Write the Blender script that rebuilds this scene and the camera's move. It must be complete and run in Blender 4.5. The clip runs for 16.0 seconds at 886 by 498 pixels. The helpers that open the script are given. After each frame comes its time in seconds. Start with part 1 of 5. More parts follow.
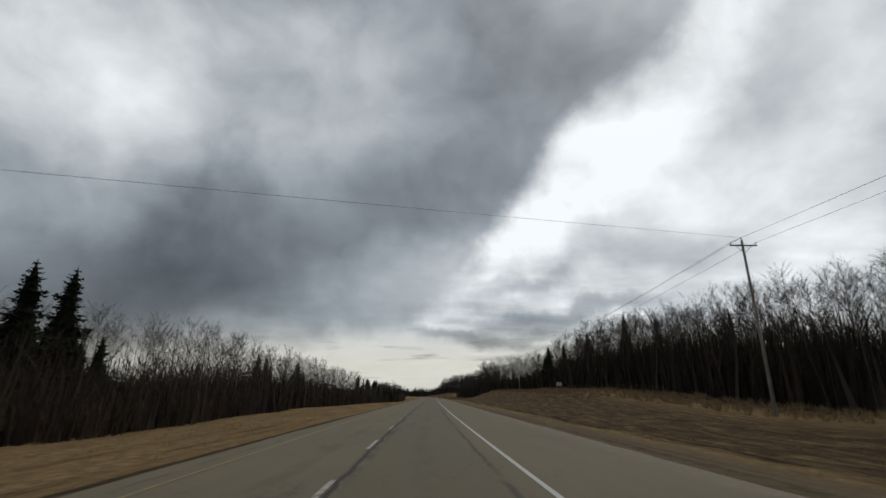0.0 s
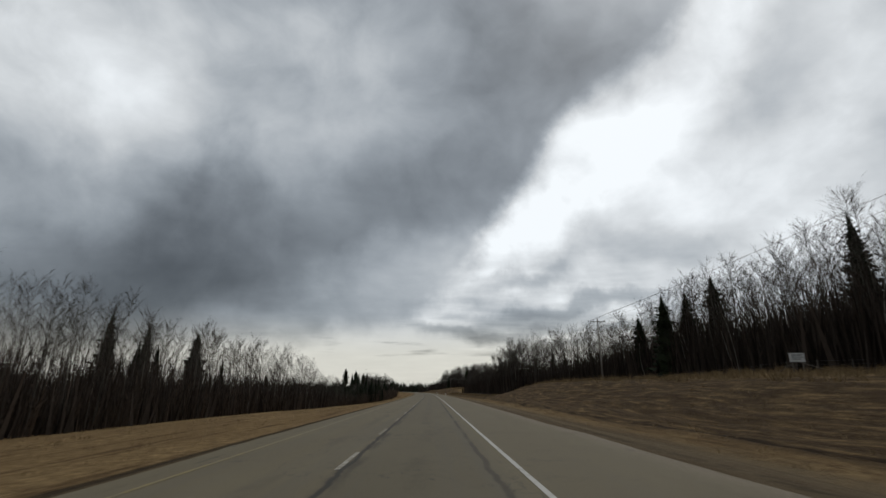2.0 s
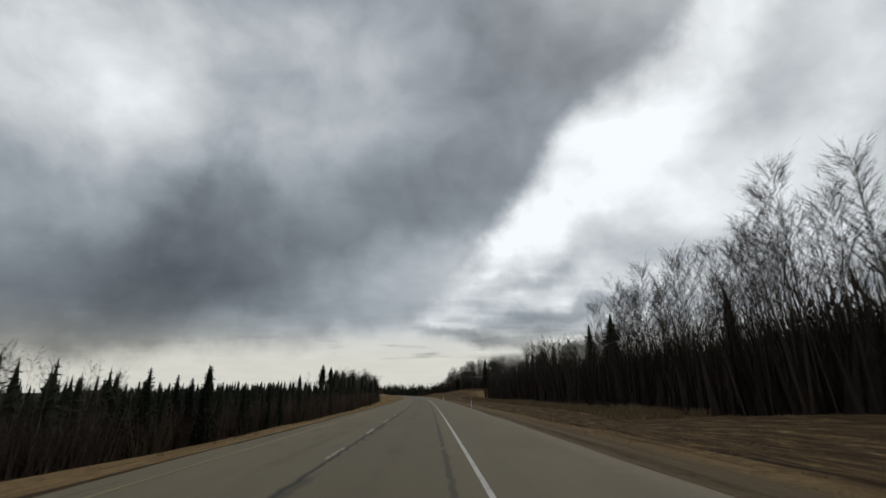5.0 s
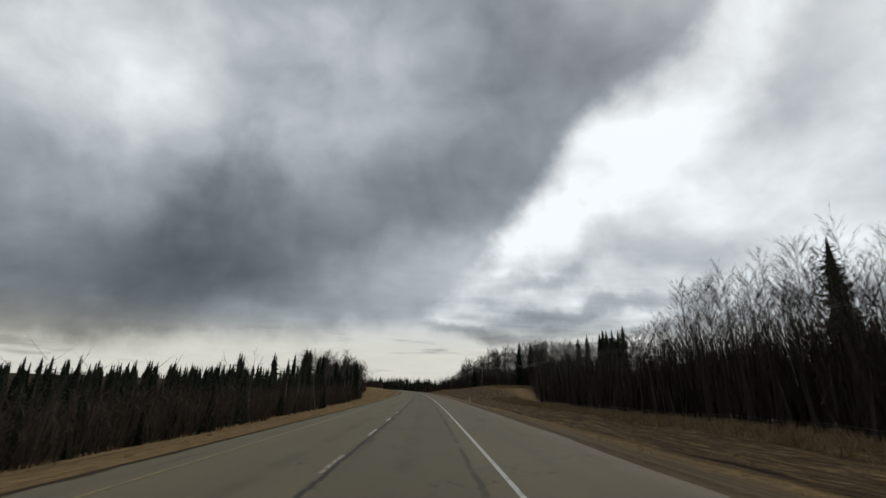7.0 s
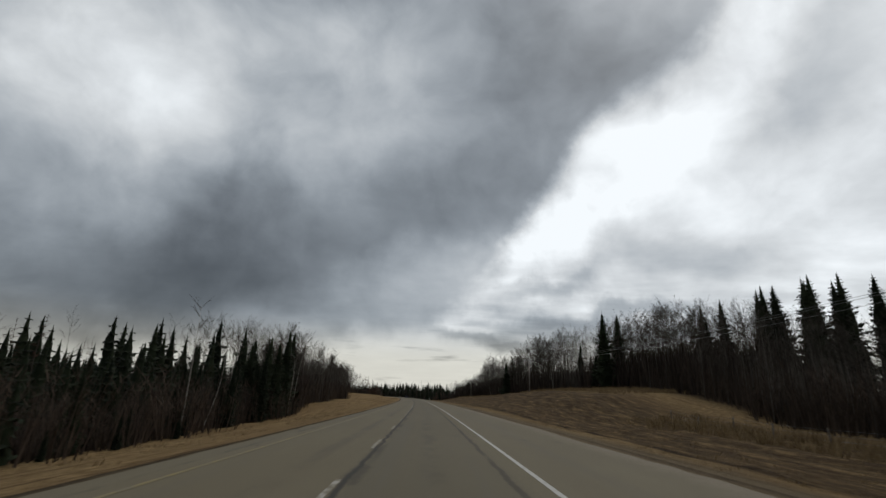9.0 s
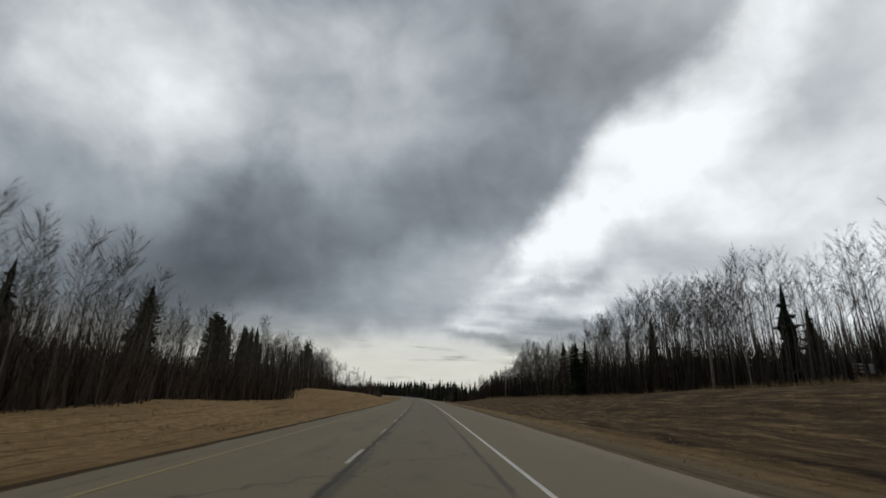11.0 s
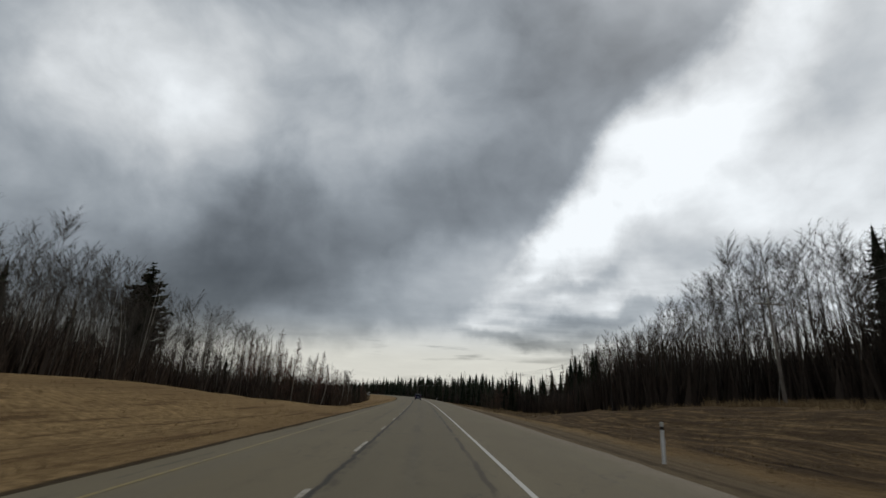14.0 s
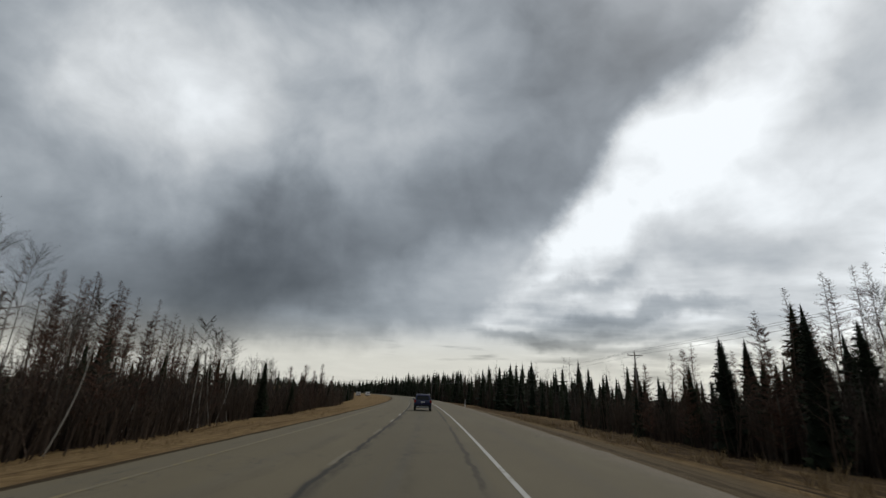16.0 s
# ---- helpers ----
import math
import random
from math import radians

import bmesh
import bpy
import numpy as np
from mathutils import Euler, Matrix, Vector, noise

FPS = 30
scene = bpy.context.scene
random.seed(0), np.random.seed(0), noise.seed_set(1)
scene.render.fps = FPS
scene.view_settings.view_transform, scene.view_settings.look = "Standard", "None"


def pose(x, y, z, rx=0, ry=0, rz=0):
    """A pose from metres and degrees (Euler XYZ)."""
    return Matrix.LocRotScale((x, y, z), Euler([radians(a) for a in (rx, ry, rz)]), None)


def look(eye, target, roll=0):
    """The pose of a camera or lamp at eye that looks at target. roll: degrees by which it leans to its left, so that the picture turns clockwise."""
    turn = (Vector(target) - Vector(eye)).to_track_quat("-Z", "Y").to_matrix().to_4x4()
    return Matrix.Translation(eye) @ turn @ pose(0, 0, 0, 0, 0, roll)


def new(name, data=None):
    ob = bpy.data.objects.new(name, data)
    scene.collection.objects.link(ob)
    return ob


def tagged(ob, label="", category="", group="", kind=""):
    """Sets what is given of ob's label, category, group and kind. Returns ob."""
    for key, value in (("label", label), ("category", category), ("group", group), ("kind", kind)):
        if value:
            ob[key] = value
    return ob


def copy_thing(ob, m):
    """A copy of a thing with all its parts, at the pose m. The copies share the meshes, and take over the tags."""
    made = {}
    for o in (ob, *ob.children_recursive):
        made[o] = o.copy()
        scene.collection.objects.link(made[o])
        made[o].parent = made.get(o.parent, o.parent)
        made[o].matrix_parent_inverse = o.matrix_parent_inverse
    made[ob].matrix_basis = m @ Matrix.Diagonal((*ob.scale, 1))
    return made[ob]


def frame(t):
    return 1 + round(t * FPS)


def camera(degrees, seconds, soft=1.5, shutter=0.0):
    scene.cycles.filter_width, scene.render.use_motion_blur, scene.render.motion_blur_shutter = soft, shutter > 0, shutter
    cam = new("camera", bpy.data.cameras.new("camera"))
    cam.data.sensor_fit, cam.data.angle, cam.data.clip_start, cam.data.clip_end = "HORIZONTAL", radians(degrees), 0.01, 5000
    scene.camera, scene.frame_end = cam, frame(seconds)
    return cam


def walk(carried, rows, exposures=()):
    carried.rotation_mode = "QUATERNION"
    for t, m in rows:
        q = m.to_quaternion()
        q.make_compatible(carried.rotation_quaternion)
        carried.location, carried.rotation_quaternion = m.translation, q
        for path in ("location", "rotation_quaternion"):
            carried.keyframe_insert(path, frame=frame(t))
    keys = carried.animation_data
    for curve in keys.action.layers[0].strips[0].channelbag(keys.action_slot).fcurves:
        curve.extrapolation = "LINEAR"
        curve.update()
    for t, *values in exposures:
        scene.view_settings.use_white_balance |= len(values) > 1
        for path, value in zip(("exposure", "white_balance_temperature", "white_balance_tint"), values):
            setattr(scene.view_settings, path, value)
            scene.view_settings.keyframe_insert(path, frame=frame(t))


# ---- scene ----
cam = camera(87.0, 16.0, soft=1.5, shutter=0.10)
PATH = [
    (0, (0.023, 0.030, 1.390), (-0.002, 1.938, 1.989), 0.2),
    (0.5, (-0.867, 19.744, 1.397), (-0.890, 21.651, 1.998), 0.1),
    (1, (-1.641, 39.454, 1.403), (-1.661, 41.359, 2.012), 0.1),
    (1.5, (-2.331, 59.184, 1.410), (-2.352, 61.093, 2.007), 0.1),
    (2, (-2.900, 78.937, 1.435), (-2.919, 80.850, 2.016), -0.0),
    (2.5, (-3.435, 98.688, 1.460), (-3.456, 100.600, 2.047), 0.3),
    (3, (-3.931, 118.439, 1.490), (-3.953, 120.350, 2.078), 0.6),
    (3.5, (-4.499, 138.180, 1.500), (-4.515, 140.091, 2.089), 0.2),
    (6, (-8.063, 236.848, 1.550), (-8.117, 238.757, 2.144), 0.4),
    (6.5, (-9.355, 256.573, 1.570), (-9.424, 258.483, 2.160), 1.3),
    (7, (-10.747, 276.289, 1.560), (-10.828, 278.202, 2.138), 2.1),
    (7.5, (-12.178, 295.994, 1.470), (-12.271, 297.906, 2.050), 2.6),
    (8, (-13.718, 315.685, 1.380), (-13.814, 317.591, 1.978), 2.3),
    (10.5, (-22.146, 414.039, 1.360), (-22.302, 415.939, 1.965), 2.5),
    (11, (-24.173, 433.692, 1.360), (-24.339, 435.592, 1.962), 2.7),
    (11.5, (-26.285, 453.333, 1.367), (-26.457, 455.230, 1.978), 2.3),
    (12, (-28.506, 472.962, 1.373), (-28.687, 474.860, 1.977), 2.4),
    (12.5, (-30.833, 492.581, 1.380), (-31.021, 494.482, 1.973), 2.4),
    (13, (-33.197, 512.179, 1.440), (-33.389, 514.081, 2.029), 2.2),
    (13.5, (-35.725, 531.774, 1.450), (-35.926, 533.674, 2.040), 2.3),
    (14, (-38.348, 551.365, 1.460), (-38.565, 553.262, 2.057), 2.2),
    (14.5, (-41.060, 570.939, 1.470), (-41.289, 572.837, 2.058), 2.4),
    (15, (-43.801, 590.489, 1.450), (-44.038, 592.384, 2.044), 2.3),
    (15.5, (-46.621, 610.011, 1.430), (-46.874, 611.905, 2.022), 2.2),
    (16, (-49.506, 629.515, 1.430), (-49.782, 631.404, 2.025), 2.2),
]
walk(cam, [(t, look(eye, target, roll)) for t, eye, target, roll in PATH])

# ---- node helpers ----
def material(name, rough=0.9, metal=0.0):
    mat = bpy.data.materials.new(name)
    mat.use_nodes = True
    nt = mat.node_tree
    b = nt.nodes["Principled BSDF"]
    b.inputs["Roughness"].default_value, b.inputs["Metallic"].default_value = rough, metal
    b.inputs["Specular IOR Level"].default_value = 0.25
    return mat, nt, b


def node(nt, kind, **kw):
    n = nt.nodes.new(kind)
    for k, v in kw.items():
        if k in n.inputs:
            n.inputs[k].default_value = v
    return n


def math_node(nt, op, a, b=None, clamp=False):
    n = nt.nodes.new("ShaderNodeMath")
    n.operation, n.use_clamp = op, clamp
    for i, v in enumerate((a, b)):
        if v is None:
            continue
        if isinstance(v, (int, float)):
            n.inputs[i].default_value = v
        else:
            nt.links.new(v, n.inputs[i])
    return n.outputs[0]


def blend(nt, fac, a, b, kind="MIX"):
    n = nt.nodes.new("ShaderNodeMix")
    n.data_type, n.blend_type = "RGBA", kind
    for sock, v in ((n.inputs[0], fac), (n.inputs[6], a), (n.inputs[7], b)):
        if isinstance(v, (int, float)):
            sock.default_value = v
        elif isinstance(v, tuple):
            sock.default_value = (*v, 1)
        else:
            nt.links.new(v, sock)
    return n.outputs[2]


def ramp(nt, fac, lo, hi):
    n = nt.nodes.new("ShaderNodeMapRange")
    n.interpolation_type = "SMOOTHSTEP"
    n.inputs[1].default_value, n.inputs[2].default_value = lo, hi
    nt.links.new(fac, n.inputs[0])
    return n.outputs[0]


def noise_at(nt, vec, scale, detail=4.0, rough=0.55, stretch=None):
    if stretch:
        mp = node(nt, "ShaderNodeMapping")
        mp.inputs["Scale"].default_value = stretch
        nt.links.new(vec, mp.inputs[0])
        vec = mp.outputs[0]
    n = node(nt, "ShaderNodeTexNoise", Scale=scale, Detail=detail, Roughness=rough)
    nt.links.new(vec, n.inputs["Vector"])
    return n.outputs[0]


def bump(nt, b, height, strength, dist):
    n = node(nt, "ShaderNodeBump", Strength=strength, Distance=dist)
    nt.links.new(height, n.inputs["Height"])
    nt.links.new(n.outputs[0], b.inputs["Normal"])


# ---- overcast sky: a heavy grey bank, a bright diagonal gap, a pale strip at the horizon ----
world = bpy.data.worlds.new("overcast_sky")
scene.world = world
world.use_nodes = True
WN = world.node_tree
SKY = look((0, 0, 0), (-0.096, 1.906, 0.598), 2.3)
SUN_EL, SUN_AZ = radians(48), radians(25)


def sky_dot(vec, axis):
    n = WN.nodes.new("ShaderNodeVectorMath")
    n.operation = "DOT_PRODUCT"
    WN.links.new(vec, n.inputs[0])
    n.inputs[1].default_value = axis
    return n.outputs["Value"]


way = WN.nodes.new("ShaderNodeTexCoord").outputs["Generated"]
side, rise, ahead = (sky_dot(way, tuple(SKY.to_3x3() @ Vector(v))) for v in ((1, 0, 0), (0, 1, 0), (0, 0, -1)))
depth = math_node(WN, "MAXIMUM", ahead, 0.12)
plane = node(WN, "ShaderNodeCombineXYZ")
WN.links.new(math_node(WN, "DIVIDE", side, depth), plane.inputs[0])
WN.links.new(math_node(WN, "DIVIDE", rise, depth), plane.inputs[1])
# cloud-layer coordinates, which flatten towards the horizon
up = math_node(WN, "ADD", math_node(WN, "MAXIMUM", sky_dot(way, (0, 0, 1)), 0.0), 0.10)
layer = node(WN, "ShaderNodeVectorMath")
layer.operation = "DIVIDE"
trip = node(WN, "ShaderNodeCombineXYZ")
for k in range(3):
    WN.links.new(up, trip.inputs[k])
WN.links.new(way, layer.inputs[0])
WN.links.new(trip.outputs[0], layer.inputs[1])
LAYER = layer.outputs[0]


def warped(vec, source, scale, amount, detail):
    nz = node(WN, "ShaderNodeTexNoise", Scale=scale, Detail=detail, Roughness=0.55)
    WN.links.new(source, nz.inputs["Vector"])
    mad = node(WN, "ShaderNodeVectorMath")
    mad.operation = "MULTIPLY_ADD"
    WN.links.new(nz.outputs["Color"], mad.inputs[0])
    mad.inputs[1].default_value = (amount, amount, 0)
    WN.links.new(vec, mad.inputs[2])
    sub = node(WN, "ShaderNodeVectorMath")
    sub.operation = "SUBTRACT"
    WN.links.new(mad.outputs[0], sub.inputs[0])
    sub.inputs[1].default_value = (amount / 2, amount / 2, 0)
    return sub.outputs[0]


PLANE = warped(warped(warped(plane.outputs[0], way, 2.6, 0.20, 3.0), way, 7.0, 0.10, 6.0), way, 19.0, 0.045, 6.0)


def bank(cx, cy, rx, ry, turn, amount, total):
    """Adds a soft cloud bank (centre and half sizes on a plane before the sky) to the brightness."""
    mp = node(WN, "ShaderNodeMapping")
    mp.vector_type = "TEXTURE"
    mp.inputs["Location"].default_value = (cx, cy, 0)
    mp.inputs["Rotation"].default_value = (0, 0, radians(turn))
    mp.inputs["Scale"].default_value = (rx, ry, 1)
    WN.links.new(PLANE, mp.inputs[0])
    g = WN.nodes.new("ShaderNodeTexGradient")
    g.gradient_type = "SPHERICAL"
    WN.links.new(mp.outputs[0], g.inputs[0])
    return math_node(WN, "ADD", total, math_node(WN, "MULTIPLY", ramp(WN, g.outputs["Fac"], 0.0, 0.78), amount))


flat = node(WN, "ShaderNodeSeparateXYZ")
WN.links.new(PLANE, flat.inputs[0])
px, py = flat.outputs[0], flat.outputs[1]
puffs = noise_at(WN, warped(way, way, 2.4, 0.32, 3.0), 3.8, 6, 0.52, (1, 1, 1.15))
layers = noise_at(WN, PLANE, 2.1, 5, 0.5, (0.9, 1.25, 1))
wisps = noise_at(WN, LAYER, 1.7, 8, 0.6)
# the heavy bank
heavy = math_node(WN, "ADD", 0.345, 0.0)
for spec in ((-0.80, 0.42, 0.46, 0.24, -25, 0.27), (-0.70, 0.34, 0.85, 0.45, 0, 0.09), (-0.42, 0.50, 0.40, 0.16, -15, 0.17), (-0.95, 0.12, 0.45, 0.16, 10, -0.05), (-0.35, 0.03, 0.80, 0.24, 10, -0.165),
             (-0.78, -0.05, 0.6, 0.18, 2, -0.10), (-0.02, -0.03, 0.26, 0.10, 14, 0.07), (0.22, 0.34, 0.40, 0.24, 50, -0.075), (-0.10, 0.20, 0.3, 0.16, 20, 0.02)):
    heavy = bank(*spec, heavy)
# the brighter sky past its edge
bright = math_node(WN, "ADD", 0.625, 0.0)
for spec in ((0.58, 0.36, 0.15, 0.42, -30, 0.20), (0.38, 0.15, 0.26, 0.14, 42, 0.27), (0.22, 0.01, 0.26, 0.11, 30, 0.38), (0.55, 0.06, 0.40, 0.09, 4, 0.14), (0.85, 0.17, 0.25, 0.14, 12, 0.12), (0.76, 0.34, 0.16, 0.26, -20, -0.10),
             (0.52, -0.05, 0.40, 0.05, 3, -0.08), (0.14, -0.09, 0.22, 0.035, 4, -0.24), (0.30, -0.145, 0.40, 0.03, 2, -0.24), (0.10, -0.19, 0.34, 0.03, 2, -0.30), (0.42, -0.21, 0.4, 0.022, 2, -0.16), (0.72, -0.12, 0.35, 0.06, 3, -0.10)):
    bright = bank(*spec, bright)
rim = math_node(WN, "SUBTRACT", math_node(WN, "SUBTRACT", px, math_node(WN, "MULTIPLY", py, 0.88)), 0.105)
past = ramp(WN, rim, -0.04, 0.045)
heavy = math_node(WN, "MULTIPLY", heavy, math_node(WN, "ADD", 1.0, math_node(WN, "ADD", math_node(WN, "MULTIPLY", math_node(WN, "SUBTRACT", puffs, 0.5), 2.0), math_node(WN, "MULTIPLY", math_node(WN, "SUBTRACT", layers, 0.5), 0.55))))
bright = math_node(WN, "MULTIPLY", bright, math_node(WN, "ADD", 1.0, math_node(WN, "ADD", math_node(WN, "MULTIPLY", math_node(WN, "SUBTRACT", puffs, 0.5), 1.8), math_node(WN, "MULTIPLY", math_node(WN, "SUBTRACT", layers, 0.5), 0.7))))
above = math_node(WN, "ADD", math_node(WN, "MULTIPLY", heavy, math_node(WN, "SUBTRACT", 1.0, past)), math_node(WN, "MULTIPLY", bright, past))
# flat layers of cloud that close up towards the horizon
tiers = noise_at(WN, LAYER, 0.95, 5, 0.5, (1.0, 1.6, 1))
near_rim = math_node(WN, "MULTIPLY", math_node(WN, "SUBTRACT", 1.0, ramp(WN, sky_dot(way, (0, 0, 1)), 0.17, 0.42)), math_node(WN, "ADD", 0.25, math_node(WN, "MULTIPLY", past, 0.75)))
above = math_node(WN, "MULTIPLY", above, math_node(WN, "ADD", 1.0, math_node(WN, "MULTIPLY", math_node(WN, "MULTIPLY", math_node(WN, "SUBTRACT", tiers, 0.51), 1.9), near_rim)))
# the pale strip under the bank, with small flat cloudlets
lenses = ramp(WN, noise_at(WN, way, 5.0, 4, 0.5, (1, 1, 9)), 0.56, 0.70)
strip_light = math_node(WN, "SUBTRACT", 0.64, math_node(WN, "MULTIPLY", lenses, 0.28))
foot = ramp(WN, math_node(WN, "ADD", py, math_node(WN, "ADD", 0.198, math_node(WN, "MULTIPLY", math_node(WN, "MAXIMUM", px, -0.12), 0.16))), -0.045, 0.030)
light = math_node(WN, "ADD", math_node(WN, "MULTIPLY", above, foot), math_node(WN, "MULTIPLY", strip_light, math_node(WN, "SUBTRACT", 1.0, foot)))
light = math_node(WN, "MULTIPLY", light, math_node(WN, "ADD", 1.0, math_node(WN, "MULTIPLY", math_node(WN, "SUBTRACT", wisps, 0.5), 0.22)))
light = math_node(WN, "MINIMUM", math_node(WN, "MAXIMUM", light, 0.06), 0.98)
low = math_node(WN, "SUBTRACT", 1.0, ramp(WN, sky_dot(way, (0, 0, 1)), 0.06, 0.16))
hue = blend(WN, ramp(WN, light, 0.2, 0.7), (0.885, 0.99, 1.09), (0.955, 1.0, 1.03))
hue = blend(WN, low, hue, (1.03, 1.02, 0.93))
grey = node(WN, "ShaderNodeCombineXYZ")
for k in range(3):
    WN.links.new(light, grey.inputs[k])
cloud = blend(WN, 1.0, grey.outputs[0], hue, "MULTIPLY")
clear = WN.nodes.new("ShaderNodeTexSky")
clear.sky_type, clear.sun_disc, clear.sun_elevation, clear.sun_rotation = "NISHITA", False, SUN_EL, SUN_AZ
thin = blend(WN, 1.0, clear.outputs[0], (0.10, 0.10, 0.10), "MULTIPLY")
back = WN.nodes["Background"]
WN.links.new(blend(WN, 0.05, cloud, thin), back.inputs[0])
back.inputs[1].default_value = 1.0

sun = new("sun", bpy.data.lights.new("sun", "SUN"))
sun.data.energy, sun.data.angle, sun.data.color = 0.9, radians(30), (1.0, 0.97, 0.92)
sun.matrix_world = look((0, 0, 0), (-math.sin(SUN_AZ) * math.cos(SUN_EL), -math.cos(SUN_AZ) * math.cos(SUN_EL), -math.sin(SUN_EL)))

# ---- the road's line: x of the lane dashes over y, then an arc to the left ----
LINE = (-0.0026393647, 0.0738071134, -0.7332079659, 1.8961195108, -5.0959258635, -1.5168785902)
BEND_Y, BEND_R = 640.0, 1500.0
SLOPE = float(np.polyval(np.polyder(LINE), BEND_Y / 100)) / 100
BEND_A = math.atan(-SLOPE)
BEND_X = float(np.polyval(LINE, BEND_Y / 100))
START_X = float(np.polyval(LINE, 0.0))
START_SLOPE = float(np.polyval(np.polyder(LINE), 0.0)) / 100


def line_exact(y):
    inner = np.polyval(LINE, np.clip(y, 0, BEND_Y) / 100)
    far = np.clip(y - BEND_Y, 0, 620.0)
    s = np.sin(BEND_A) + far / BEND_R
    arc = BEND_R * (np.sqrt(np.maximum(1 - s * s, 0.01)) - math.cos(BEND_A))
    end_s = math.sin(BEND_A) + 620.0 / BEND_R
    beyond = -np.maximum(y - BEND_Y - 620.0, 0) * end_s / math.sqrt(1 - end_s * end_s)
    return inner + arc + beyond + np.minimum(y, 0) * START_SLOPE


TABLE_FROM = -3200
LINE_TABLE = line_exact(np.arange(TABLE_FROM, 4800.0)).tolist()


def line_x(y):
    """x of the lane dashes at y."""
    k = y - TABLE_FROM
    n = int(k)
    return LINE_TABLE[n] + (LINE_TABLE[n + 1] - LINE_TABLE[n]) * (k - n)


def turn_at(y):
    """Heading to the left of +y, in radians."""
    return math.atan(line_x(y - 1.0) / 2 - line_x(y + 1.0) / 2)


def place(y, u):
    """x, y of a spot u metres to the right of the dashes."""
    a = turn_at(y)
    return line_x(y) + u * math.cos(a), y + u * math.sin(a)


# ---- the ground's heights: rows of y, then z at the offsets ----
RIGHT_U = (7.4, 9.8, 15.0, 24.0, 34.0, 60.0)
RIGHT_Z = ((-60, -.30, -.7, -.4, 0, 1.5), (40, -.30, -.6, -.35, .05, 1.5), (80, -.30, -.2, 1.5, 2.2, 2.8), (120, -.30, .1, 2.4, 2.9, 3.2),
           (160, -.30, .4, 3.0, 2.6, 3.0), (180, -.30, .3, 2.8, 2.3, 2.5), (205, -.30, -.3, 1.0, 1.2, 1.5), (235, -.35, -.7, -.3, 0, .5),
           (350, -.4, -.9, -.5, -.2, .3), (395, -.4, -.8, -.5, 0, .5), (415, -.3, 0, 2.2, 2.8, 3.2), (440, -.3, .4, 3.1, 3.7, 4),
           (465, -.3, .3, 2.9, 3.5, 4), (490, -.3, 0, 2.2, 2.5, 2.8), (520, -.3, -.1, 1.9, 2.2, 2.4), (560, -.3, -.1, 1.7, 1.9, 2.2),
           (588, -.3, -.3, 1.3, 1.7, 2), (605, -.3, -.6, .5, 1, 1.2), (622, -.4, -1, -.8, -.8, -.5), (645, -.4, -1.2, -1.4, -1.6, -1.5),
           (700, -.5, -1.5, -2.2, -2.6, -2.6), (1500, -.5, -1.4, -2, -2.4, -2.4))
LEFT_U = (-3.9, -5.2, -8.0, -14.0, -24.0, -45.0)
LEFT_Z = ((-60, -.15, -.35, -.8, -1.5, -1.8), (40, -.15, -.3, -.7, -1.4, -1.8), (100, -.1, -.2, -.4, -1.1, -1.5), (140, -.15, -.4, -.8, -1.8, -2.5),
          (180, -.2, -.6, -1.4, -3, -3.5), (250, -.25, -.8, -2.3, -4, -4.3), (340, -.25, -.7, -2, -3.6, -4), (415, -.25, -.6, -1.6, -2.6, -2.6),
          (440, -.15, -.3, -.4, -.6, -.6), (475, -.1, -.2, 0, 0, .2), (510, -.1, -.15, -.1, -.4, 0), (530, -.1, -.1, 0, -.1, .3),
          (548, -.1, 0, .7, .8, 1.2), (565, -.1, 0, 1.2, 1.8, 2), (585, -.1, 0, 1.0, 1.7, 1.8), (601, -.1, -.1, .5, 1.2, 1.3), (615, -.15, -.4, -.4, 0, 0), (630, -.2, -.6, -1.5, -2.1, -2.2), (648, -.2, -.6, -1.8, -2.8, -3),
          (700, -.2, -.5, -1.4, -2.8, -3), (1500, -.2, -.5, -1.3, -2.6, -2.8))


def height_table(rows):
    rows = np.array(rows)
    ys = np.arange(TABLE_FROM, 4800.0)
    return np.stack([np.interp(ys, rows[:, 0], rows[:, k]) for k in range(1, 6)], 1).tolist()


RIGHT_TABLE, LEFT_TABLE = height_table(RIGHT_Z), height_table(LEFT_Z)
RIGHT_O, LEFT_O = [abs(v) for v in RIGHT_U], [abs(v) for v in LEFT_U]


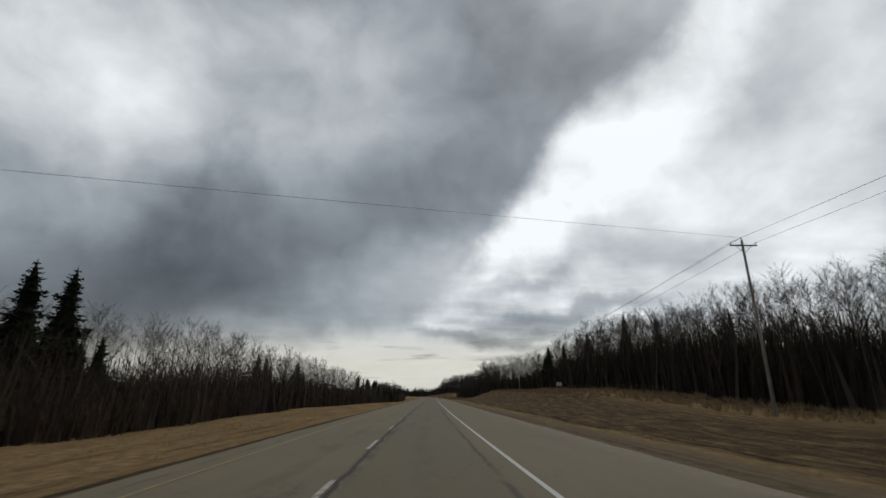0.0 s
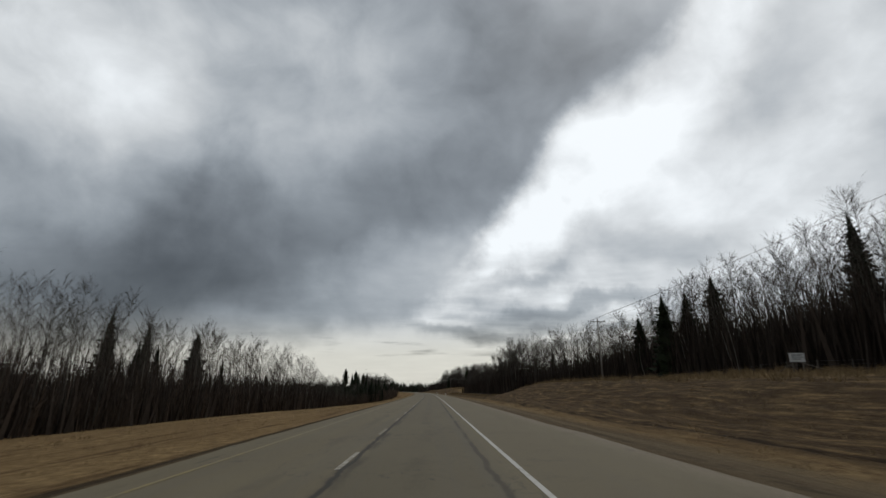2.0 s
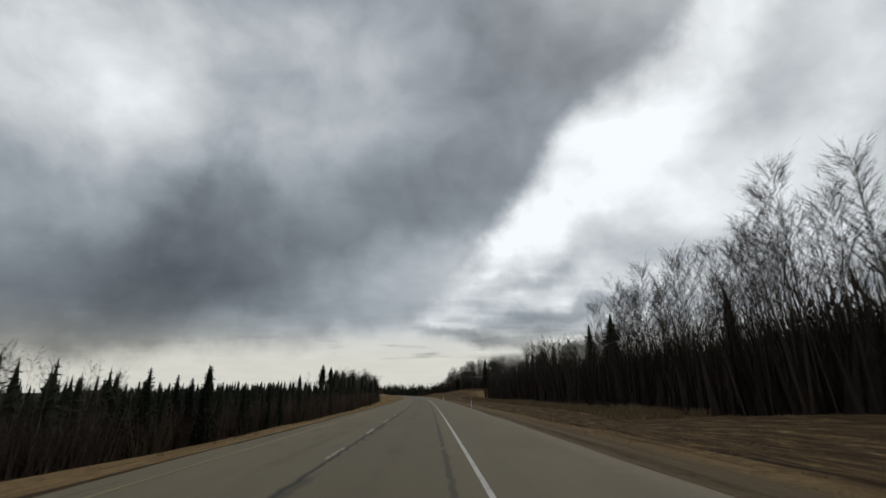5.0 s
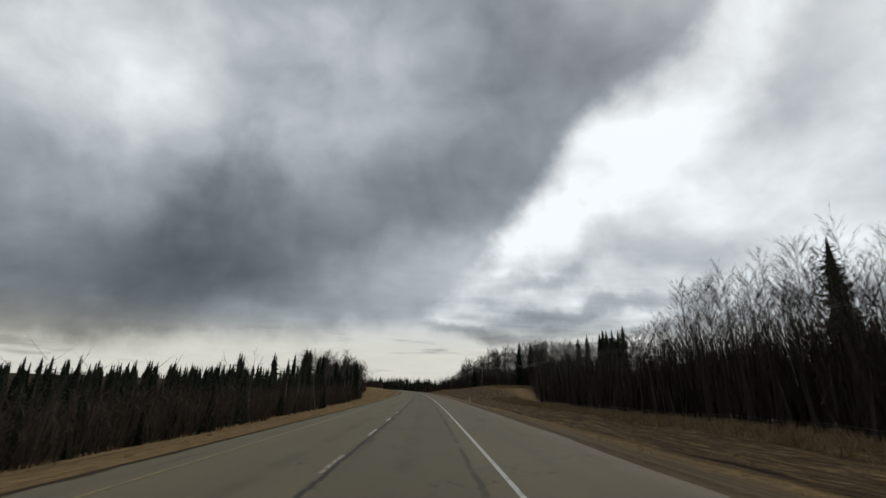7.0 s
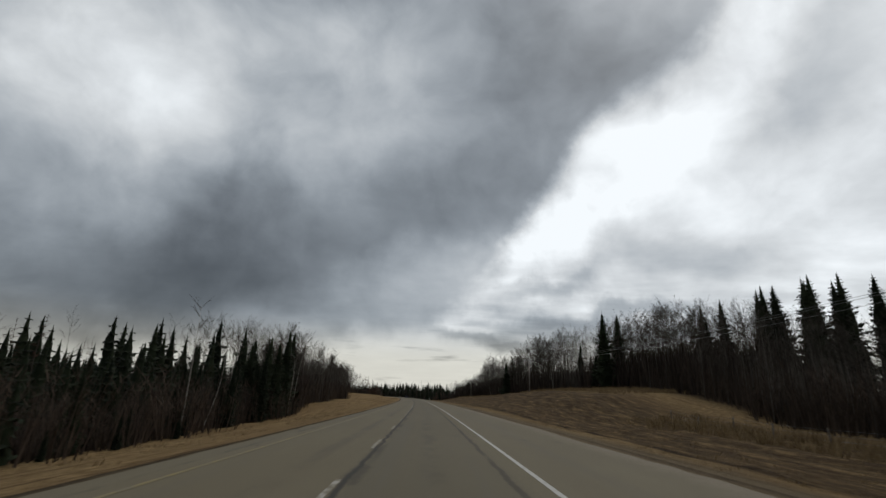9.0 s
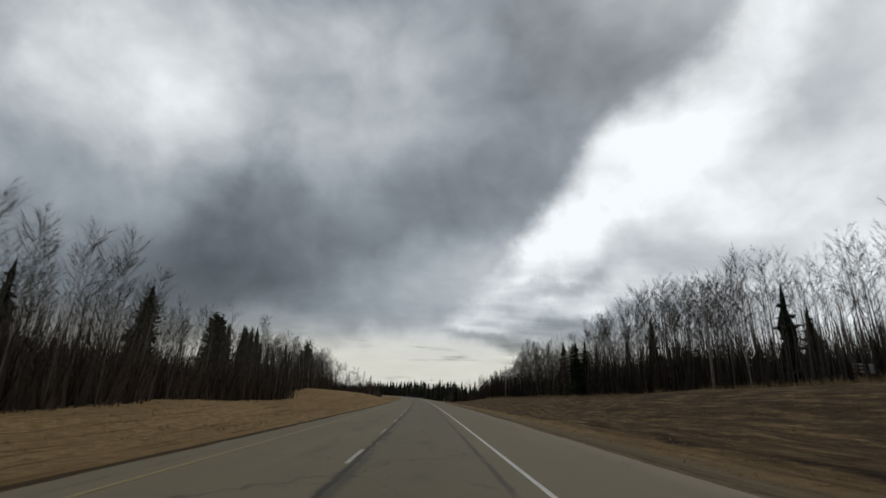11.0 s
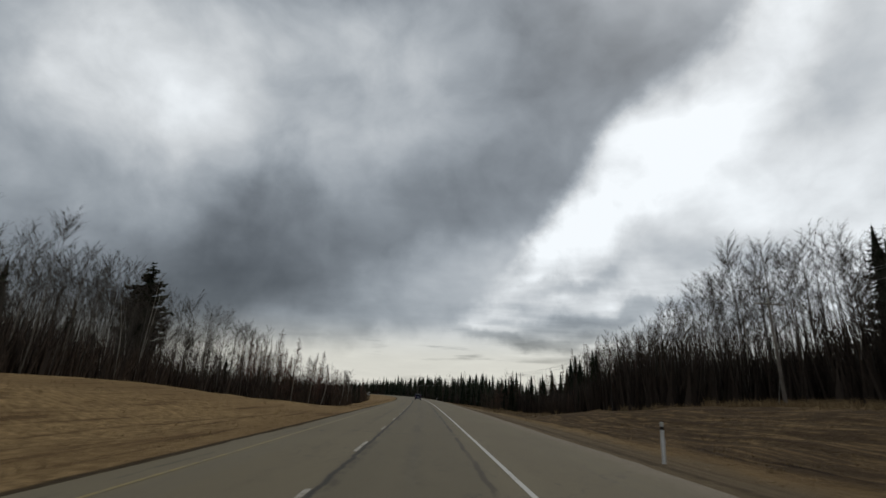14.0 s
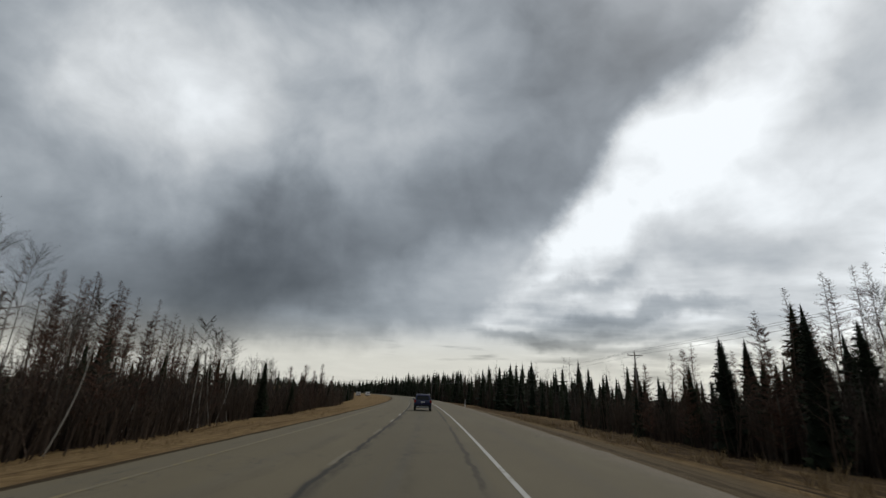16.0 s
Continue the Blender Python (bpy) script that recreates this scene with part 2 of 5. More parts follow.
def ground_z(y, u):
    table, o = (RIGHT_TABLE, RIGHT_O) if u > 0 else (LEFT_TABLE, LEFT_O)
    if -3.9 < u < 7.4:
        return -0.08
    n = int(y - TABLE_FROM)
    zs = [-0.05] + [p + (q - p) * (y - TABLE_FROM - n) for p, q in zip(table[n], table[n + 1])]
    # cubic-like easing between the offsets
    a = abs(u)
    if a >= o[-1]:
        z = zs[-1]
    else:
        k = max(i for i in range(6) if o[i] <= a)
        f = (a - o[k]) / (o[k + 1] - o[k])
        f = f * f * (3 - 2 * f) * 0.6 + f * 0.4
        z = zs[k] + (zs[k + 1] - zs[k]) * f
    z += 9.0 * min(1.0, max(0.0, (y - 1180) / 500)) ** 1.5
    rough = min(1.0, max(0.0, (a - o[1]) / 8))
    z += rough * 0.30 * noise.noise((y * 0.06, u * 0.09, 3.0)) + rough * 0.10 * noise.noise((y * 0.35, u * 0.4, 9.0))
    if 10 < u < 28:
        worn = min(1.0, (u - 10) / 2.5, (28 - u) / 5)
        z += worn * (0.15 * noise.noise((y * 0.08, u * 0.85, 21.0)) + 0.17 * noise.noise((y * 0.32, u * 0.9, 27.0)))
    return float(z)


# ---- small building helpers ----
class Shape:
    """Vertices and faces of a mesh in the making."""

    def __init__(self):
        self.v, self.f, self.m = [], [], []

    def add(self, verts, faces, mat=0):
        n = len(self.v)
        self.v.extend(verts)
        self.f.extend([tuple(i + n for i in face) for face in faces])
        self.m.extend([mat] * len(faces))

    def tube(self, pts, radii, sides=3, mat=0, cap=False):
        n = len(self.v)
        pts = [Vector(p) for p in pts]
        for k, (p, r) in enumerate(zip(pts, radii)):
            d = (pts[min(k + 1, len(pts) - 1)] - pts[max(k - 1, 0)]).normalized()
            a = d.cross(Vector((0.31, 0.95, 0.07))).normalized()
            b = d.cross(a)
            for j in range(sides):
                w = 2 * math.pi * j / sides
                self.v.append(tuple(p + (a * math.cos(w) + b * math.sin(w)) * r))
        for k in range(len(pts) - 1):
            for j in range(sides):
                j2 = (j + 1) % sides
                self.f.append((n + k * sides + j, n + k * sides + j2, n + (k + 1) * sides + j2, n + (k + 1) * sides + j))
                self.m.append(mat)
        if cap:
            self.f.append(tuple(n + (len(pts) - 1) * sides + j for j in range(sides)))
            self.m.append(mat)

    def spike(self, p, e, r):
        """A thin three-sided spike from p to e: a twig or a far stem."""
        d = (e - p).normalized()
        a = d.cross(Vector((0.31, 0.95, 0.07))).normalized() * r
        b = d.cross(a)
        n = len(self.v)
        self.v.extend((tuple(p + a), tuple(p - 0.5 * a + 0.87 * b), tuple(p - 0.5 * a - 0.87 * b), tuple(e)))
        self.f.extend(((n, n + 1, n + 3), (n + 1, n + 2, n + 3), (n + 2, n, n + 3)))
        self.m.extend((0, 0, 0))

    def box(self, lo, hi, mat=0):
        (a, b, c), (d, e, f) = lo, hi
        self.add([(a, b, c), (d, b, c), (d, e, c), (a, e, c), (a, b, f), (d, b, f), (d, e, f), (a, e, f)],
                 [(3, 2, 1, 0), (4, 5, 6, 7), (0, 1, 5, 4), (1, 2, 6, 5), (2, 3, 7, 6), (3, 0, 4, 7)], mat)

    def mesh(self, name, mats, smooth=False):
        me = bpy.data.meshes.new(name)
        me.from_pydata(self.v, [], self.f)
        for m in mats:
            me.materials.append(m)
        if len(mats) > 1:
            me.polygons.foreach_set("material_index", self.m)
        if smooth:
            me.polygons.foreach_set("use_smooth", [True] * len(me.polygons))
        me.update()
        return me


def part(name, shape, material, parent, label="", smooth=False):
    ob = new(name, shape.mesh(name, material if isinstance(material, (list, tuple)) else [material], smooth))
    ob.parent = parent
    if label:
        tagged(ob, label)
    return ob


def bevelled(shape, width, segments=1):
    """The same shape with its edges rounded."""
    bm = bmesh.new()
    vs = [bm.verts.new(v) for v in shape.v]
    for f in shape.f:
        bm.faces.new([vs[i] for i in f])
    bmesh.ops.recalc_face_normals(bm, faces=bm.faces)
    bmesh.ops.bevel(bm, geom=bm.edges[:], offset=width, segments=segments, affect="EDGES")
    out = Shape()
    bm.verts.index_update()
    out.v = [tuple(v.co) for v in bm.verts]
    out.f = [tuple(v.index for v in f.verts) for f in bm.faces]
    out.m = [0] * len(out.f)
    bm.free()
    return out



# ---- materials ----
def grained(name, dark, light, scale=6.0, rough=0.9, metal=0.0, rand=0.25, bumps=0.3, stretch=None):
    """A surface mottled at two scales, with a shade of its own on each object."""
    mat, nt, b = material(name, rough, metal)
    co = nt.nodes.new("ShaderNodeTexCoord").outputs["Object"]
    fine, wide = noise_at(nt, co, scale, 5, 0.6, stretch), noise_at(nt, co, scale * 0.13, 3, 0.5)
    f = math_node(nt, "ADD", math_node(nt, "MULTIPLY", fine, 0.65), math_node(nt, "MULTIPLY", wide, 0.5))
    col = blend(nt, ramp(nt, f, 0.38, 0.75), dark, light)
    if rand:
        info = nt.nodes.new("ShaderNodeObjectInfo").outputs["Random"]
        shade = math_node(nt, "ADD", math_node(nt, "MULTIPLY", info, rand), 1 - rand / 2)
        hsv = node(nt, "ShaderNodeHueSaturation")
        nt.links.new(shade, hsv.inputs["Value"])
        nt.links.new(col, hsv.inputs["Color"])
        col = hsv.outputs[0]
    nt.links.new(col, b.inputs["Base Color"])
    if bumps:
        bump(nt, b, fine, bumps, 0.02)
    return mat


def plant(name, dark, light, rough=0.95):
    """Bark, twigs or needles of many separate pieces, each piece with its own shade."""
    mat, nt, b = material(name, rough)
    b.inputs["Specular IOR Level"].default_value = 0.1
    isl = nt.nodes.new("ShaderNodeNewGeometry").outputs["Random Per Island"]
    info = nt.nodes.new("ShaderNodeObjectInfo").outputs["Random"]
    co = nt.nodes.new("ShaderNodeTexCoord").outputs["Object"]
    n = noise_at(nt, co, 1.7, 4, 0.6)
    f = math_node(nt, "ADD", math_node(nt, "MULTIPLY", isl, 0.45), math_node(nt, "ADD", math_node(nt, "MULTIPLY", info, 0.3), math_node(nt, "MULTIPLY", n, 0.35)))
    nt.links.new(blend(nt, ramp(nt, f, 0.15, 0.95), dark, light), b.inputs["Base Color"])
    return mat


def ground_material():
    mat, nt, b = material("dry_grass_and_gravel", 0.97)
    b.inputs["Specular IOR Level"].default_value = 0.05
    uv = node(nt, "ShaderNodeUVMap")
    uv.uv_map = "plan"
    sep = node(nt, "ShaderNodeSeparateXYZ")
    nt.links.new(uv.outputs[0], sep.inputs[0])
    along, across = sep.outputs[0], sep.outputs[1]
    v = uv.outputs[0]
    wide = noise_at(nt, v, 0.09, 4, 0.6, (0.6, 1.6, 1))
    tuft = noise_at(nt, v, 2.2, 5, 0.7)
    fine = noise_at(nt, v, 14.0, 4, 0.7)
    streak = noise_at(nt, v, 1.0, 5, 0.65, (0.10, 1.5, 1))
    grass = blend(nt, ramp(nt, tuft, 0.3, 0.75), (0.136, 0.086, 0.040), (0.355, 0.242, 0.115))
    grass = blend(nt, math_node(nt, "MULTIPLY", ramp(nt, wide, 0.42, 0.62), 0.7), grass, (0.180, 0.116, 0.054))
    grass = blend(nt, math_node(nt, "MULTIPLY", ramp(nt, streak, 0.50, 0.68), 0.75), grass, (0.062, 0.034, 0.016))
    grass = blend(nt, math_node(nt, "MULTIPLY", ramp(nt, fine, 0.45, 0.8), 0.35), grass, (0.33, 0.225, 0.108))
    # the right-hand bank was dug over: darker bare soil shows through
    soil_mask = math_node(nt, "MULTIPLY", ramp(nt, across, 10.5, 12.5), math_node(nt, "SUBTRACT", 1.0, ramp(nt, across, 23.0, 32.0)))
    soil_mask = math_node(nt, "MULTIPLY", soil_mask, ramp(nt, noise_at(nt, v, 1.25, 8, 0.74, (0.20, 1.4, 1)), 0.31, 0.56))
    soil = blend(nt, ramp(nt, fine, 0.3, 0.7), (0.020, 0.0125, 0.0072), (0.072, 0.046, 0.025))
    grass = blend(nt, math_node(nt, "MULTIPLY", soil_mask, 0.90), grass, soil)
    # a dark broken rut along the foot of the bank
    rut_at = math_node(nt, "ABSOLUTE", math_node(nt, "ADD", math_node(nt, "SUBTRACT", across, 12.4), math_node(nt, "MULTIPLY", math_node(nt, "SUBTRACT", noise_at(nt, v, 0.25, 5, 0.65, (0.4, 0.0, 1)), 0.5), 4.5)))
    rut = math_node(nt, "MULTIPLY", math_node(nt, "SUBTRACT", 1.0, ramp(nt, rut_at, 0.08, 0.5)), ramp(nt, noise_at(nt, v, 0.5, 5, 0.7, (0.35, 1.0, 1)), 0.42, 0.56))
    grass = blend(nt, math_node(nt, "MULTIPLY", rut, 0.85), grass, (0.016, 0.010, 0.006))
    gravel = blend(nt, ramp(nt, noise_at(nt, v, 30.0, 3, 0.7), 0.3, 0.7), (0.092, 0.068, 0.040), (0.205, 0.156, 0.095))
    gravel = blend(nt, math_node(nt, "MULTIPLY", ramp(nt, noise_at(nt, v, 0.8, 4, 0.6, (0.08, 1.6, 1)), 0.45, 0.65), 0.55), gravel, (0.085, 0.058, 0.034))
    wob = math_node(nt, "MULTIPLY", math_node(nt, "SUBTRACT", noise_at(nt, v, 0.7, 4, 0.6), 0.5), 2.2)
    edge = math_node(nt, "ADD", across, wob)
    g_right = math_node(nt, "SUBTRACT", 1.0, ramp(nt, edge, 9.4, 11.4))
    g_left = ramp(nt, math_node(nt, "ADD", across, math_node(nt, "MULTIPLY", wob, 0.15)), -4.02, -3.86)
    col = blend(nt, math_node(nt, "MULTIPLY", g_right, g_left), grass, gravel)
    # a dark crumbled seam where the pavement ends
    seam_at = math_node(nt, "ABSOLUTE", math_node(nt, "ADD", math_node(nt, "ADD", across, 3.98), math_node(nt, "MULTIPLY", wob, 0.10)))
    seam = math_node(nt, "SUBTRACT", 1.0, ramp(nt, seam_at, 0.05, 0.24))
    col = blend(nt, math_node(nt, "MULTIPLY", seam, 0.8), col, (0.022, 0.017, 0.012))
    seam_at = math_node(nt, "ABSOLUTE", math_node(nt, "ADD", math_node(nt, "ADD", across, -8.0), math_node(nt, "MULTIPLY", wob, 0.4)))
    seam = math_node(nt, "MULTIPLY", math_node(nt, "SUBTRACT", 1.0, ramp(nt, seam_at, 0.1, 0.5)), ramp(nt, tuft, 0.35, 0.6))
    col = blend(nt, math_node(nt, "MULTIPLY", seam, 0.6), col, (0.035, 0.026, 0.018))
    # leaf litter under the trees, with the woods' shade put into its dark colour
    shaded_litter = blend(nt, ramp(nt, tuft, 0.35, 0.7), (0.025, 0.018, 0.012), (0.07, 0.046, 0.027))
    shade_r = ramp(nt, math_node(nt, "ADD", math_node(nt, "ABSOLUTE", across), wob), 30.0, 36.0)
    col = blend(nt, shade_r, col, shaded_litter)
    nt.links.new(col, b.inputs["Base Color"])
    bump(nt, b, math_node(nt, "ADD", math_node(nt, "MULTIPLY", tuft, 1.3), math_node(nt, "ADD", math_node(nt, "MULTIPLY", fine, 0.4), math_node(nt, "MULTIPLY", streak, 0.8))), 1.0, 0.18)
    return mat


def asphalt_material():
    mat, nt, b = material("worn_asphalt", 0.88)
    uv = node(nt, "ShaderNodeUVMap")
    uv.uv_map = "plan"
    v = uv.outputs[0]
    sep = node(nt, "ShaderNodeSeparateXYZ")
    nt.links.new(v, sep.inputs[0])
    along, across = sep.outputs[0], sep.outputs[1]
    stone, wide = noise_at(nt, v, 55.0, 3, 0.7), noise_at(nt, v, 0.35, 4, 0.6, (0.35, 1.6, 1))
    lane = noise_at(nt, v, 0.7, 4, 0.6, (0.02, 1.6, 1))
    col = blend(nt, ramp(nt, stone, 0.3, 0.72), (0.099, 0.081, 0.049), (0.170, 0.140, 0.086))
    col = blend(nt, math_node(nt, "MULTIPLY", ramp(nt, wide, 0.42, 0.7), 0.30), col, (0.175, 0.147, 0.092))
    # the right lane was laid later and is greyer
    in_lane = math_node(nt, "MULTIPLY", ramp(nt, across, 0.05, 0.35), math_node(nt, "SUBTRACT", 1.0, ramp(nt, across, 2.7, 3.3)))
    col = blend(nt, math_node(nt, "MULTIPLY", in_lane, 0.36), col, (0.088, 0.075, 0.050))
    col = blend(nt, math_node(nt, "MULTIPLY", ramp(nt, lane, 0.5, 0.7), 0.28), col, (0.10, 0.092, 0.078))
    # loose gravel creeps over the right-hand edge
    creep = math_node(nt, "ADD", across, math_node(nt, "MULTIPLY", math_node(nt, "SUBTRACT", noise_at(nt, v, 1.1, 6, 0.7), 0.5), 1.6))
    loose = math_node(nt, "MULTIPLY", ramp(nt, creep, 6.2, 7.1), ramp(nt, noise_at(nt, v, 9.0, 4, 0.8), 0.40, 0.52))
    col = blend(nt, loose, col, blend(nt, ramp(nt, stone, 0.3, 0.7), (0.10, 0.078, 0.052), (0.26, 0.21, 0.15)))
    # dark sealed joints along the lanes, wandering a little
    wob = math_node(nt, "MULTIPLY", math_node(nt, "SUBTRACT", noise_at(nt, v, 1.3, 6, 0.75, (0.5, 0.0, 1)), 0.5), 0.42)

    def joint(at, width, strength, breakup):
        d = math_node(nt, "ABSOLUTE", math_node(nt, "SUBTRACT", math_node(nt, "ADD", across, wob), at))
        m = math_node(nt, "SUBTRACT", 1.0, ramp(nt, d, width * 0.25, width))
        broken = ramp(nt, noise_at(nt, v, 0.6, 5, 0.7, (0.5, 1.0, 1)), breakup, breakup + 0.16)
        return math_node(nt, "MULTIPLY", math_node(nt, "MULTIPLY", m, broken), strength)

    for at, width, strength, breakup in ((0.12, 0.085, 0.97, 0.20), (0.19, 0.25, 0.60, 0.42), (2.92, 0.10, 0.65, 0.36), (-1.0, 0.3, 0.22, 0.42), (1.55, 0.35, 0.25, 0.45), (-3.2, 0.1, 0.4, 0.45)):
        col = blend(nt, joint(at, width, strength, breakup), col, (0.034, 0.030, 0.024))
    # dark tar patches here and there on the older lanes
    tar = noise_at(nt, v, 0.55, 6, 0.72, (0.35, 0.8, 1))
    col = blend(nt, math_node(nt, "MULTIPLY", ramp(nt, tar, 0.63, 0.70), 0.55), col, (0.055, 0.047, 0.037))
    # cracks across the road at uneven steps
    vor = node(nt, "ShaderNodeTexVoronoi", Scale=1.0)
    vor.feature = "DISTANCE_TO_EDGE"
    mp = node(nt, "ShaderNodeMapping")
    mp.inputs["Scale"].default_value = (0.085, 0.05, 1)
    warp = node(nt, "ShaderNodeVectorMath")
    warp.operation = "ADD"
    nz = node(nt, "ShaderNodeTexNoise", Scale=0.9, Detail=5.0)
    nt.links.new(v, nz.inputs["Vector"])
    nt.links.new(v, warp.inputs[0])
    nt.links.new(nz.outputs["Color"], warp.inputs[1])
    nt.links.new(warp.outputs[0], mp.inputs[0])
    nt.links.new(mp.outputs[0], vor.inputs["Vector"])
    crack = math_node(nt, "SUBTRACT", 1.0, ramp(nt, vor.outputs["Distance"], 0.0008, 0.004))
    col = blend(nt, math_node(nt, "MULTIPLY", crack, 0.65), col, (0.05, 0.045, 0.038))
    nt.links.new(col, b.inputs["Base Color"])
    bump(nt, b, stone, 0.35, 0.006)
    return mat


def paint_material(name, colour, worn, fading=0.15):
    mat, nt, b = material(name, 0.7)
    uv = node(nt, "ShaderNodeUVMap")
    uv.uv_map = "plan"
    w = math_node(nt, "ADD", noise_at(nt, uv.outputs[0], 3.0, 6, 0.75), math_node(nt, "MULTIPLY", math_node(nt, "SUBTRACT", noise_at(nt, uv.outputs[0], 0.035, 3, 0.5), 0.5), fading))
    nt.links.new(blend(nt, ramp(nt, w, worn, worn + 0.2), colour, (0.150, 0.126, 0.080)), b.inputs["Base Color"])
    return mat


M_GROUND, M_ROAD = ground_material(), asphalt_material()
M_WHITE, M_YELLOW = paint_material("worn_white_paint", (0.43, 0.415, 0.375), 0.52), paint_material("faded_yellow_paint", (0.215, 0.165, 0.066), 0.43, 0.6)
M_DASH = paint_material("chipped_white_paint", (0.38, 0.36, 0.31), 0.37, 0.9)
M_ASPEN = plant("aspen_bark", (0.028, 0.025, 0.021), (0.14, 0.124, 0.104))
M_BIRCH = plant("pale_birch_bark", (0.17, 0.155, 0.13), (0.40, 0.37, 0.32))
M_TWIG = plant("bare_twigs", (0.026, 0.022, 0.018), (0.092, 0.078, 0.063))
M_NEEDLE = plant("spruce_needles", (0.008, 0.011, 0.0065), (0.032, 0.040, 0.021))
M_PINE = plant("pine_needles", (0.010, 0.013, 0.007), (0.042, 0.046, 0.024))
M_SPRUCE_BARK = plant("spruce_bark", (0.035, 0.028, 0.022), (0.11, 0.09, 0.07))
M_LARCH = plant("larch_twigs", (0.046, 0.026, 0.019), (0.150, 0.082, 0.058))
M_SHRUB = plant("thicket_stems", (0.026, 0.019, 0.0148), (0.094, 0.068, 0.050))
M_MASS = plant("packed_brush", (0.024, 0.0185, 0.0148), (0.078, 0.059, 0.046))
M_STEM = plant("young_bark", (0.018, 0.015, 0.0125), (0.080, 0.068, 0.056))
M_STRAW = plant("dry_grass_blades", (0.10, 0.067, 0.034), (0.33, 0.235, 0.125))
M_POLE = grained("weathered_pole_wood", (0.10, 0.085, 0.07), (0.24, 0.21, 0.18), 5.0, stretch=(1, 1, 0.15))
M_FENCE = grained("grey_fence_wood", (0.07, 0.06, 0.05), (0.20, 0.175, 0.145), 9.0, stretch=(1, 1, 0.2))
M_STEEL = grained("galvanised_wire", (0.10, 0.10, 0.10), (0.22, 0.22, 0.22), 8.0, 0.5, 0.7, bumps=0)
M_CERAMIC = grained("grey_insulator", (0.16, 0.16, 0.17), (0.34, 0.34, 0.35), 12.0, 0.3, bumps=0)

# ---- ground: one sheet from the road to the horizon ----
def sheet(name, ys, us, zfun, mat, wide=62.0):
    me = bpy.data.meshes.new(name)
    pts, plan = [], []
    for y in ys:
        for u in us:
            inner = max(-wide, min(wide, u))
            x, yy = place(y, inner)
            pts.append((float(x) + u - inner, float(yy), zfun(y, u)))
            plan.append((y, u))
    n = len(us)
    faces = [(r * n + c, r * n + c + 1, (r + 1) * n + c + 1, (r + 1) * n + c) for r in range(len(ys) - 1) for c in range(n - 1)]
    me.from_pydata(pts, [], faces)
    layer_uv = me.uv_layers.new(name="plan")
    idx = np.zeros(len(me.loops), np.int32)
    me.loops.foreach_get("vertex_index", idx)
    layer_uv.data.foreach_set("uv", np.array(plan, np.float32)[idx].ravel())
    me.polygons.foreach_set("use_smooth", [True] * len(faces))
    me.materials.append(mat)
    me.update()
    return new(name, me)


G_YS = [-3000, -1000, -400, -200] + list(np.arange(-120, 720, 3.0)) + list(np.arange(720, 1300, 12.0)) + [1300, 1400, 1600, 2000, 2800, 4600]
G_US = ([-3500, -1500, -600, -250, -120, -80, -62] + list(np.arange(-54, -14, 3.0)) + list(np.arange(-14, -5, 1.0)) + [-5.2, -4.6, -3.9, -3.5, -1, 2, 5, 7.1, 7.4, 8.0]
        + list(np.arange(8.6, 26, 0.42)) + list(np.arange(27, 60, 3.0)) + [62, 80, 120, 250, 600, 1500, 3500])
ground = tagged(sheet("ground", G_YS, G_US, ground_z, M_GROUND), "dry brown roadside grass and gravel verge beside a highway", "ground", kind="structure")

R_YS = list(np.arange(-120, 700, 1.0)) + list(np.arange(700, 1260, 6.0))
R_US = [-3.75, -2.7, -1.35, 0.0, 1.7, 3.5, 5.3, 7.25]
road = sheet("road", R_YS, R_US, lambda y, u: 0.0, M_ROAD)
tagged(road, "worn tan-grey asphalt highway with sealed cracks", "road", kind="structure")
co = np.zeros(len(road.data.vertices) * 3, np.float32)
road.data.vertices.foreach_get("co", co)
co = co.reshape(-1, len(R_US), 3)
for r, y in enumerate(R_YS):
    for c in (0, -1):
        co[r, c, 0] += 0.10 * noise.noise((y * 0.9, c * 5.0, 0)) + 0.16 * noise.noise((y * 0.13, c * 7.0, 2))
        co[r, c, 2] = -0.04
road.data.vertices.foreach_set("co", co.ravel())
road.data.update()


def strip(name, y0, y1, u, width, step, mat, lift=0.005):
    ys = list(np.linspace(y0, y1, max(2, int((y1 - y0) / step) + 1)))
    return sheet(name, ys, [u - width / 2, u + width / 2], lambda y, w: lift, mat)


def lane_x(ob, label):
    ob.parent = road
    return tagged(ob, label)


lane_x(strip("edge_line", -100, 1240, 3.50, 0.105, 2.0, M_WHITE), "white edge line, worn")
lane_x(strip("centre_line", -100, 1240, -2.72, 0.095, 2.0, M_YELLOW), "faded yellow line")
DASH_N, DASH_Y = (-16, 0, 16, 37, 84, 150), (-111.0, 8.8, 128.64, 288.25, 641.87, 1138.0)
for k in range(-10, 150):
    y1 = float(np.interp(k, DASH_N, DASH_Y))
    lane_x(strip("lane_dash", y1 - 2.55, y1, 0.0, 0.10, 1.3, M_DASH), "chipped white lane dash")


# ---- trees ----
def sliver(shape, p, e, half):
    """One thin twig from p to e."""
    d = e - p
    side_of = Vector((-d.y, d.x, 0.0))
    if side_of.length < 1e-4:
        side_of = Vector((1, 0, 0))
    side_of = side_of.normalized()
    roll = 37.7 * p.x + 91.3 * p.z + 53.9 * e.y
    side_of = (side_of * math.cos(roll) + d.normalized().cross(side_of) * math.sin(roll)) * half
    n = len(shape.v)
    shape.v.extend((tuple(p - side_of), tuple(p + side_of), tuple(e)))
    shape.f.append((n, n + 1, n + 2))
    shape.m.append(0)


